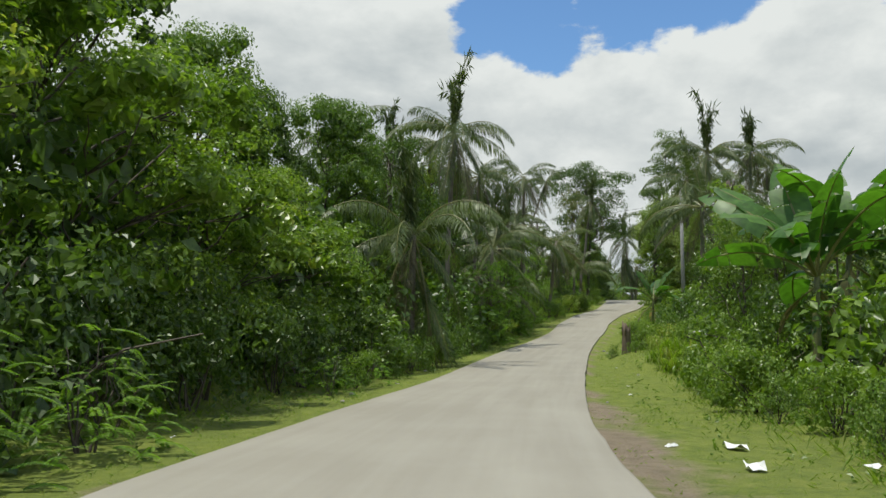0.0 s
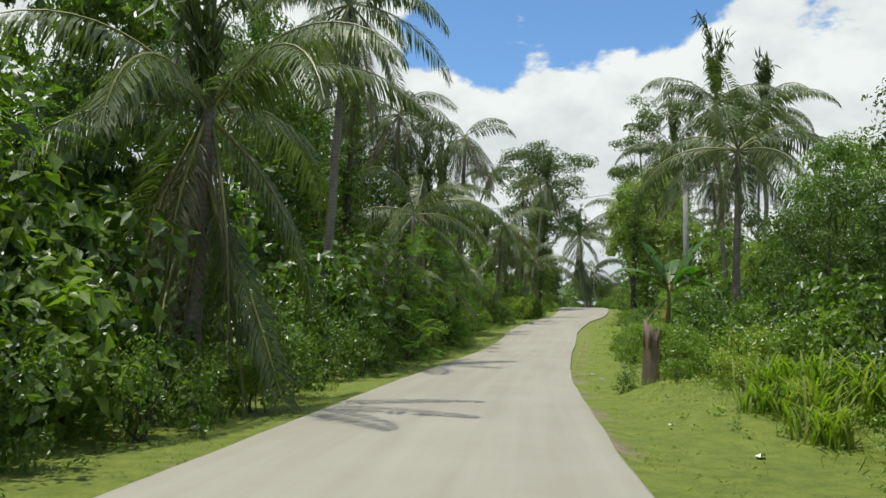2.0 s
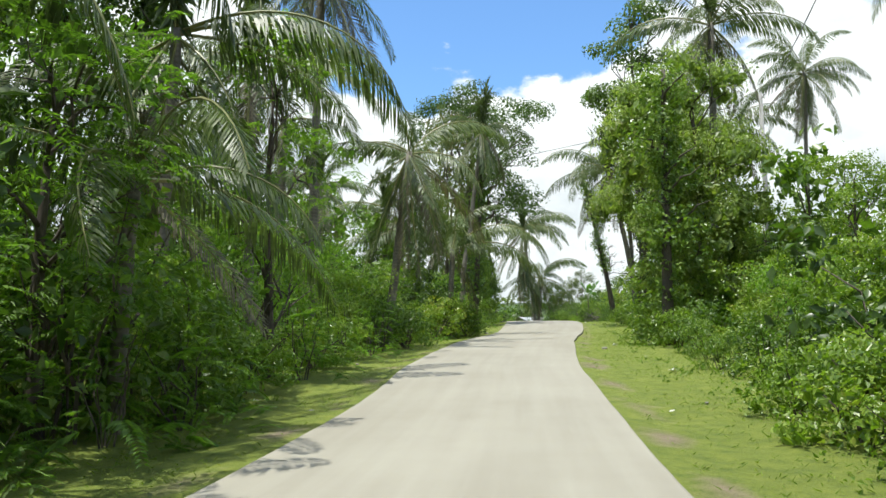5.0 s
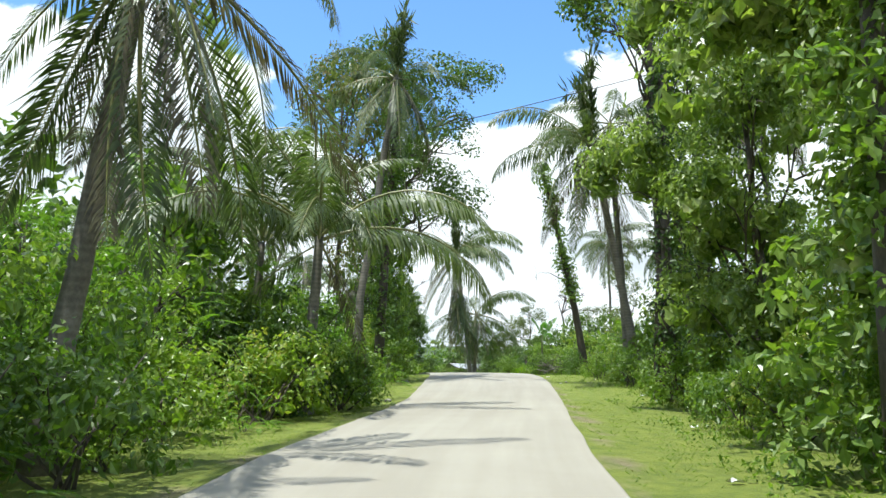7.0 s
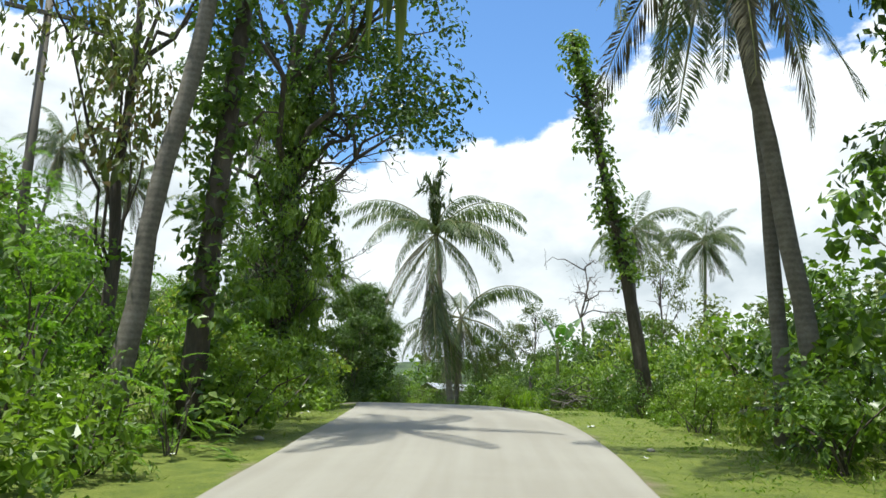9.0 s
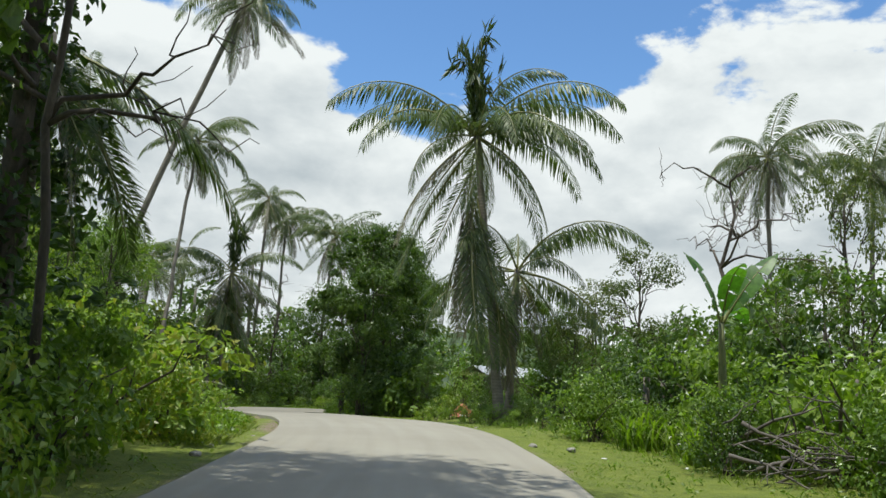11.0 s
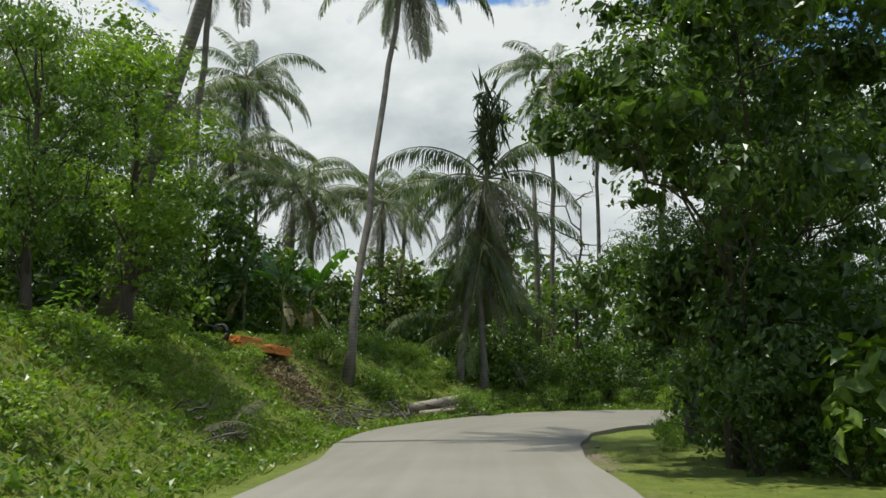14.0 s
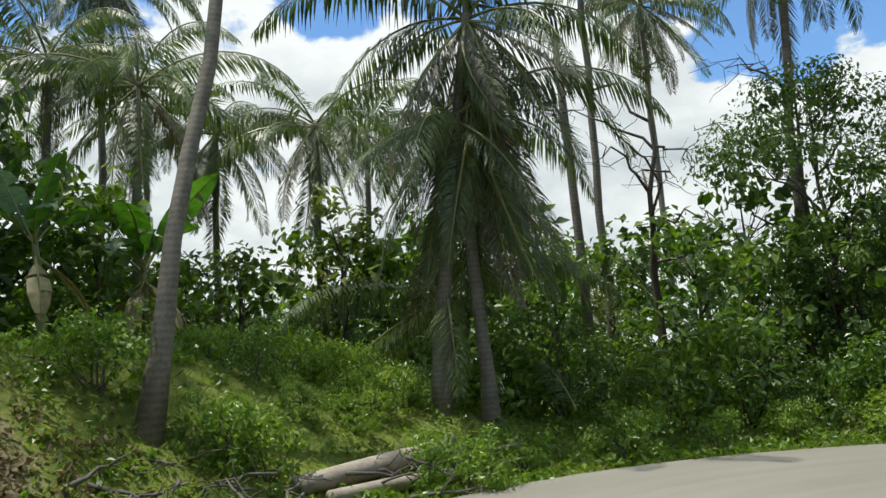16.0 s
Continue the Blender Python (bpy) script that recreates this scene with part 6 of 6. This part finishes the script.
def dead_trunk(x, y, top, r0):
    root = new("dead_palm_trunk")
    root.location = (x, y, ground_z(x, y))
    tagged(root, "headless grey palm trunk still standing after storms", "palm trunk")
    h = top - ground_z(x, y)
    tube_part("trunk", [(0, 0, -0.3), (0.05, 0, h * 0.4), (0.02, 0.05, h * 0.8), (0.0, 0.05, h)], [r0 * 1.2, r0, r0 * 0.9, r0 * 0.7], M_PALM_BARK, root, 9)
    tube_part("splinter", [(0.05, 0.05, h * 0.97), (0.1, 0.05, h + 0.5)], [r0 * 0.4, 0.02], M_STUMP, root, 5)
    return root


dead_trunk(14.2, 186.0, 11.5, 0.17)
dead_trunk(19.8, 178.0, 13.5, 0.14)


def fallen_log(name, pts, radii, mat, label, category="log"):
    root = new(name)
    base = np.array(pts[0], float)
    root.location = base
    tagged(root, label, category)
    p = [tuple(np.array(q, float) - base) for q in pts]
    tube_part("log_wood", p, radii, mat, root, 10)
    return root


def gz(x, y, up=0.0):
    return (x, y, ground_z(x, y) + up)


fallen_log("fallen_log", [gz(16.9, 165.8, 0.16), gz(17.5, 167.0, 0.26), gz(18.0, 168.1, 0.3), gz(18.3, 169.2, 0.3)], [0.16, 0.19, 0.18, 0.13], M_LOG, "bleached fallen tree trunk lying at the road edge")
fallen_log("fallen_log", [gz(17.4, 165.9, 0.12), gz(18.0, 167.0, 0.14), gz(18.7, 168.3, 0.14)], [0.11, 0.13, 0.1], M_LOG, "slim bleached log lying beside the road")
fallen_log("fallen_log", [gz(32.6, 116.8, 1.2), gz(33.2, 117.6, 1.35), gz(34.0, 118.2, 1.2)], [0.09, 0.1, 0.08], M_LOG, "grey dead bough caught in the shrubs")
fallen_log("fallen_log", [gz(32.4, 114.2, 0.2), gz(33.4, 115.4, 0.25), gz(34.4, 116.4, 0.2)], [0.13, 0.14, 0.12], M_BRUSH, "dark dead log lying under roadside shrubs")


BRANCHES = []
for i in range(10):
    r = rng(850 + i)
    p = Pile()
    q = branch_path(r, (-0.5, 0, 0), (0.5, 0, r.uniform(-0.1, 0.15)), 6, 0.03, 0.018)
    p.put(*tube_arrays(q, np.linspace(0.026, 0.006, 6), 5))
    for s in (2, 3, 4):
        p.put(*tube_arrays(branch_path(r, q[s], q[s] + unit(r.normal(size=3) * 0.7 + np.array([1.0, 0, 0.2])) * 0.3, 4, 0.02, 0.03), np.linspace(0.012, 0.004, 4), 4))
    BRANCHES.append(p.mesh("branch", [M_BRUSH], True))


def brush_heap(x, y, w, h, n, seed):
    r = rng(seed)
    root = new("brush_heap")
    root.location = (x, y, ground_z(x, y))
    tagged(root, "heap of dead grey branches by the road", "brushwood")
    for i in range(n):
        dx, dy = r.normal() * w * 0.3, r.normal() * w * 0.3
        dz = ground_z(x + dx, y + dy) - ground_z(x, y) + abs(r.normal()) * h * 0.3 + 0.08
        s = r.uniform(0.6, 1.6)
        part("branch", BRANCHES[i % 10], root, "", pose(dx, dy, dz, r.normal() * 30, r.normal() * 14, r.uniform(0, 360)) @ Matrix.Diagonal((s, s, s, 1)))
    return root


brush_heap(16.6, 163.8, 2.2, 0.8, 34, 81)
brush_heap(18.6, 167.6, 2.0, 0.7, 26, 82)
brush_heap(18.0, 151.2, 1.4, 0.3, 14, 83)
brush_heap(21.2, 134.2, 1.1, 0.3, 14, 86)
brush_heap(16.2, 161.0, 1.6, 0.6, 22, 84)
brush_heap(32.3, 118.6, 1.6, 1.9, 34, 85)


def hanging_bush_of_fronds(x, y, n, seed, dry):
    """Old fronds lying on the ground."""
    r = rng(seed)
    for i in range(n):
        px, py = x + r.normal() * 0.6, y + r.normal() * 0.6
        ob = new("fallen_frond")
        old = FRONDS["hang" if dry else "droop"][2 if dry else 0]
        part("blade", old[1], part("frond", old[0], ob))
        ob.matrix_basis = pose(px, py, ground_z(px, py) + (0.5 if dry else 0.6), 0, -52 if dry else -38, r.uniform(0, 360)) @ Matrix.Diagonal((0.55, 0.55, 0.3, 1))
        tagged(ob, "dry fallen palm frond lying in the grass", "palm frond", "fallen fronds")


def hut(x, y, yaw):
    z = ground_z(x, y)
    root = new("hut")
    root.matrix_basis = pose(x, y, z, 0, 0, yaw)
    tagged(root, "low board hut with a corrugated iron roof", "hut")
    for s in (-1, 1):
        n = 46
        verts, faces = [], []
        for i in range(n):
            u = -2.6 + 5.2 * i / (n - 1)
            w = 0.03 * math.sin(i * math.pi / 2)
            for a, b in ((0, 3.35), (1.9, 2.75)):
                verts += [(u, s * a, b + w), (u, s * a, b + w - 0.015)]
        for i in range(n - 1):
            o, q = i * 4, (i + 1) * 4
            faces += [(o, q, q + 2, o + 2), (o + 1, o + 3, q + 3, q + 1), (o + 2, q + 2, q + 3, o + 3)]
        part("roof_sheet", mesh_of("roof_sheet", verts, faces, [M_ROOF]), root, "dull corrugated iron")
    for bx, by, sx, sy in ((0, -1.6, 4.6, 0.06), (0, 1.6, 4.6, 0.06), (-2.3, 0, 0.06, 3.2), (2.3, 0, 0.06, 3.2)):
        k = int(max(sx, sy) / 0.2)
        for i in range(k):
            t = (i + 0.5) / k - 0.5
            m = pose(bx + (t * sx if sx > sy else 0), by + (t * sy if sy > sx else 0), 1.33)
            box_part("wall_board", (0.19, 0.03, 2.65) if sx > sy else (0.03, 0.19, 2.65), M_BOARD, root, m, 0.004)
    for bx in (-2.25, 2.25):
        for by in (-1.55, 1.55):
            box_part("post", (0.1, 0.1, 2.9), M_BOARD, root, pose(bx, by, 1.3))
    return root


hut(37.2, 157.0, 20)
for i, (sx, sy, sh) in enumerate(((34.0, 153.6, 2.3), (35.6, 152.6, 2.5), (37.2, 152.0, 2.6), (38.8, 151.6, 2.8), (33.0, 151.8, 2.2))):
    shrub(("mid", "dark")[i % 2], sx, sy, sh, 0.9, 420 + i)


def heap_under_sheet(x, y, w, h, seed, mat, label, name):
    r = rng(seed)
    root = new(name)
    root.location = (x, y, ground_z(x, y))
    tagged(root, label, "plastic sheet")
    n, m = 18, 7
    verts = [(0, 0, h)]
    for j in range(1, m):
        for i in range(n):
            a = 2 * math.pi * i / n
            q = j / (m - 1)
            rr = w * q * (1 + 0.12 * math.sin(5 * a + seed) + r.normal() * 0.03)
            verts.append((rr * math.cos(a), rr * math.sin(a), h * (1 - q**1.3) + 0.05 * math.sin(7 * a) * q + r.normal() * 0.015))
    faces = [(0, 1 + i, 1 + (i + 1) % n) for i in range(n)]
    for j in range(m - 2):
        for i in range(n):
            k = (i + 1) % n
            faces.append((1 + j * n + i, 1 + (j + 1) * n + i, 1 + (j + 1) * n + k, 1 + j * n + k))
    part("sheet", mesh_of("sheet", verts, faces, [mat], False), root)
    return root


heap_under_sheet(32.3, 146.2, 0.62, 0.6, 3, M_TARP, "crumpled faded red plastic sheet over a heap", "red_sheet_heap")
heap_under_sheet(34.3, 146.6, 0.5, 0.6, 5, M_TARP, "crumpled orange-red sheet beside the palm", "red_sheet_heap")


def litter(x, y, s, seed, mat=None):
    r = rng(seed)
    verts, faces, n = [], [], 4
    for j in range(n):
        for i in range(n):
            verts.append(((i / (n - 1) - 0.5) * s * 1.6 + r.normal() * s * 0.06, (j / (n - 1) - 0.5) * s + r.normal() * s * 0.06, abs(r.normal()) * s * 0.22 + 0.015))
    for j in range(n - 1):
        for i in range(n - 1):
            a = j * n + i
            faces.append((a, a + 1, a + n + 1, a + n))
    ob = new("litter_scrap", mesh_of("litter_scrap", verts, faces, [mat or M_PAPER]))
    ob.matrix_basis = pose(x, y, ground_z(x, y) + 0.02, 0, 0, r.uniform(0, 360))
    return tagged(ob, "crumpled white plastic scrap lying in the grass", "litter", "scraps on the verge")


r = rng(777)
for i in range(34):
    yy = r.uniform(6, 135)
    side = 1 if r.random() < 0.75 else -1
    px, py = beside(yy, side * (HALF + r.uniform(0.4, 3.2)))
    litter(px, py, r.uniform(0.06, 0.16), 800 + i)
for lx, ly, ls in ((3.6, 9.6, 0.2), (4.1, 11.6, 0.24), (32.2, 145.3, 0.3), (32.7, 145.2, 0.25), (32.9, 145.7, 0.22), (31.6, 145.4, 0.2)):
    litter(lx, ly, ls, int(lx * 31))


def stone(x, y, s, seed):
    bm = bmesh.new()
    bmesh.ops.create_icosphere(bm, subdivisions=2, radius=s)
    for v in bm.verts:
        v.co *= 1 + 0.25 * noise.noise(v.co * (2.0 / s) + Vector((seed, 0, 0)))
        v.co.z *= 0.6
    me = bpy.data.meshes.new("stone")
    bm.to_mesh(me)
    bm.free()
    me.materials.append(M_STONE)
    ob = new("stone", me)
    ob.matrix_basis = pose(x, y, ground_z(x, y) + s * 0.2)
    return tagged(ob, "small rough grey stone beside the road", "stone", "stones at the road edge")


for i in range(26):
    yy = r.uniform(6, 160)
    px, py = beside(yy, r.choice((-1, 1)) * (HALF + r.uniform(0.2, 1.6)))
    stone(px, py, r.uniform(0.03, 0.11), i)

for i, (sx, sy, sh) in enumerate(((10.3, 38.0, 1.5), (10.7, 36.2, 1.7), (10.0, 41.2, 1.4), (9.6, 36.4, 0.9), (11.4, 39.6, 1.9))):
    shrub(("bright", "mid", "bright")[i % 3], sx, sy, sh, 0.9, 430 + i)

# pale metal sheets and poles among the shrubs
metal = new("metal_sheet_pile")
metal.location = gz(11.2, 31.4, 0.25)
tagged(metal, "pale metal sheets and poles dumped among shrubs", "scrap metal")
box_part("metal_sheet", (2.4, 0.9, 0.02), M_ROOF, metal, pose(0, 0, 0.9, 8, 4, 20), 0.004)
box_part("metal_sheet", (2.0, 0.8, 0.02), M_ROOF, metal, pose(0.8, 0.3, 1.05, -6, 8, 10), 0.004)
for dx, dz, ry in ((-0.3, 1.2, 80), (0.4, 1.35, 84), (0.2, 0.45, 88)):
    tube_part("metal_pole", [(dx - 1.6, -0.4, dz - 0.1), (dx, 0, dz), (dx + 1.7, 0.5, dz + 0.15)], [0.04, 0.04, 0.04], M_ROOF, metal, 8)
box_part("support_post", (0.1, 0.1, 1.6), M_POLEWOOD, metal, pose(0.3, 0.1, 0.3))

# fence posts by the low field
for i, (fx, fy, fh) in enumerate(((33.0, 126.4, 1.6), (34.6, 129.0, 1.5), (35.6, 122.0, 1.5))):
    post = new("fence_post")
    post.location = gz(fx, fy)
    tagged(post, "weathered round fence post in long grass", "fence post", "posts at the field edge")
    tube_part("post_shaft", [(0, 0, -0.3), (0.02, 0, fh * 0.5), (0.05, 0.02, fh)], [0.1, 0.09, 0.08], M_POLEWOOD, post, 9)

hanging_bush_of_fronds(21.2, 134.0, 3, 91, True)
hanging_bush_of_fronds(18.0, 151.4, 2, 94, True)
hanging_bush_of_fronds(21.8, 172.2, 2, 92, False)
hanging_bush_of_fronds(28.0, 100.5, 2, 93, True)


# tall clumps of cane grass
def cane_grass(x, y, h, n, seed):
    r = rng(seed)
    root = new("cane_grass_tuft")
    root.location = (x, y, ground_z(x, y))
    tagged(root, "tall tuft of arching bright green cane grass", "grass tuft", "cane grass tufts")
    p = Pile()
    for i in range(n):
        a = r.uniform(0, 6.28)
        ln = h * r.uniform(0.6, 1.25)
        out = r.uniform(0.25, 0.75) * ln
        base = np.array([r.normal() * 0.22, r.normal() * 0.22, -0.05])
        s = np.linspace(0, 1, 6)
        path = base + np.stack([math.cos(a) * out * s**1.5, math.sin(a) * out * s**1.5, ln * (s - 0.42 * s**3)], 1)
        side = np.array([-math.sin(a), math.cos(a), 0]) * 0.022
        w = np.array([0.6, 1, 1, 0.85, 0.55, 0.05])[:, None]
        v = np.concatenate([path - side * w, path + side * w])
        p.put(v, [(k, k + 1, k + 7, k + 6) for k in range(5)])
    part("blade_clump", p.mesh("blade_clump", [M_GRASS]), root)
    return root


for i, (gx, gy, gh) in enumerate(((9.0, 32.6, 1.2), (9.7, 33.6, 1.6), (9.4, 34.6, 1.3), (8.7, 31.6, 0.9), (10.3, 32.8, 1.7), (8.8, 33.6, 0.8))):
    cane_grass(gx, gy, gh, 90, 950 + i)


for i in range(14):
    r = rng(970 + i)
    cane_grass(31.9 + 0.42 * (i % 7) + r.uniform(-0.2, 0.2), 120.2 + 2.6 * (i // 7) + r.uniform(0, 2.2), r.uniform(0.9, 1.35), 70, 990 + i)


# stacks of short sawn orange boards lying on the bank
def board_stack(x, y, yaw, rows, layers, length, seed):
    r = rng(seed)
    root = new("sawn_timber_stack")
    root.matrix_basis = pose(x, y, ground_z(x, y), 0, 0, yaw)
    tagged(root, "short stack of freshly sawn orange timber on the bank", "timber", "sawn timber stacks")
    bm = bmesh.new()
    bmesh.ops.create_cube(bm, size=1.0)
    bmesh.ops.scale(bm, vec=(length, 0.15, 0.055), verts=bm.verts)
    bmesh.ops.bevel(bm, geom=bm.edges[:], offset=0.006, segments=1, affect="EDGES")
    me = bpy.data.meshes.new("board")
    bm.to_mesh(me)
    bm.free()
    me.materials.append(M_CUT)
    slope = math.degrees(math.atan2(ground_z(x + 0.4, y) - ground_z(x - 0.4, y), 0.8)) * 0.6
    for k in range(layers):
        for j in range(rows):
            part("board", me, root, "", pose(0, 0, 0, 0, -slope * math.cos(radians(yaw)), 0) @ pose(r.normal() * 0.04, (j - (rows - 1) / 2) * 0.17 + r.normal() * 0.012, 0.09 + k * 0.062, 0, 0, r.normal() * 6))
    return root


board_stack(12.6, 161.3, 62, 5, 7, 0.85, 1)
board_stack(12.8, 162.1, 75, 4, 4, 0.85, 2)
board_stack(13.05, 162.8, 55, 5, 5, 0.75, 3)

# black hose lying down the bank and coiled beside the timber
cable((13.1, 154.6, ground_z(13.1, 154.6) + 0.9), (12.2, 160.7, ground_z(12.2, 160.7) + 0.5), 0.12, 0.022)
coil = new("hose_coil")
coil.location = gz(12.0, 160.9)
tagged(coil, "loose coil of black hose lying by the timber", "hose")
for i in range(5):
    a = np.linspace(0, 2 * math.pi, 19)
    rr = 0.26 + 0.03 * math.sin(i * 2.1)
    tube_part("hose_loop", np.stack([rr * np.cos(a) + 0.03 * math.cos(i), 0.05 * i - 0.1 + 0.05 * np.sin(2 * a + i), 0.3 + rr * np.sin(a)], 1), np.full(19, 0.03), M_CABLE, coil, 6)
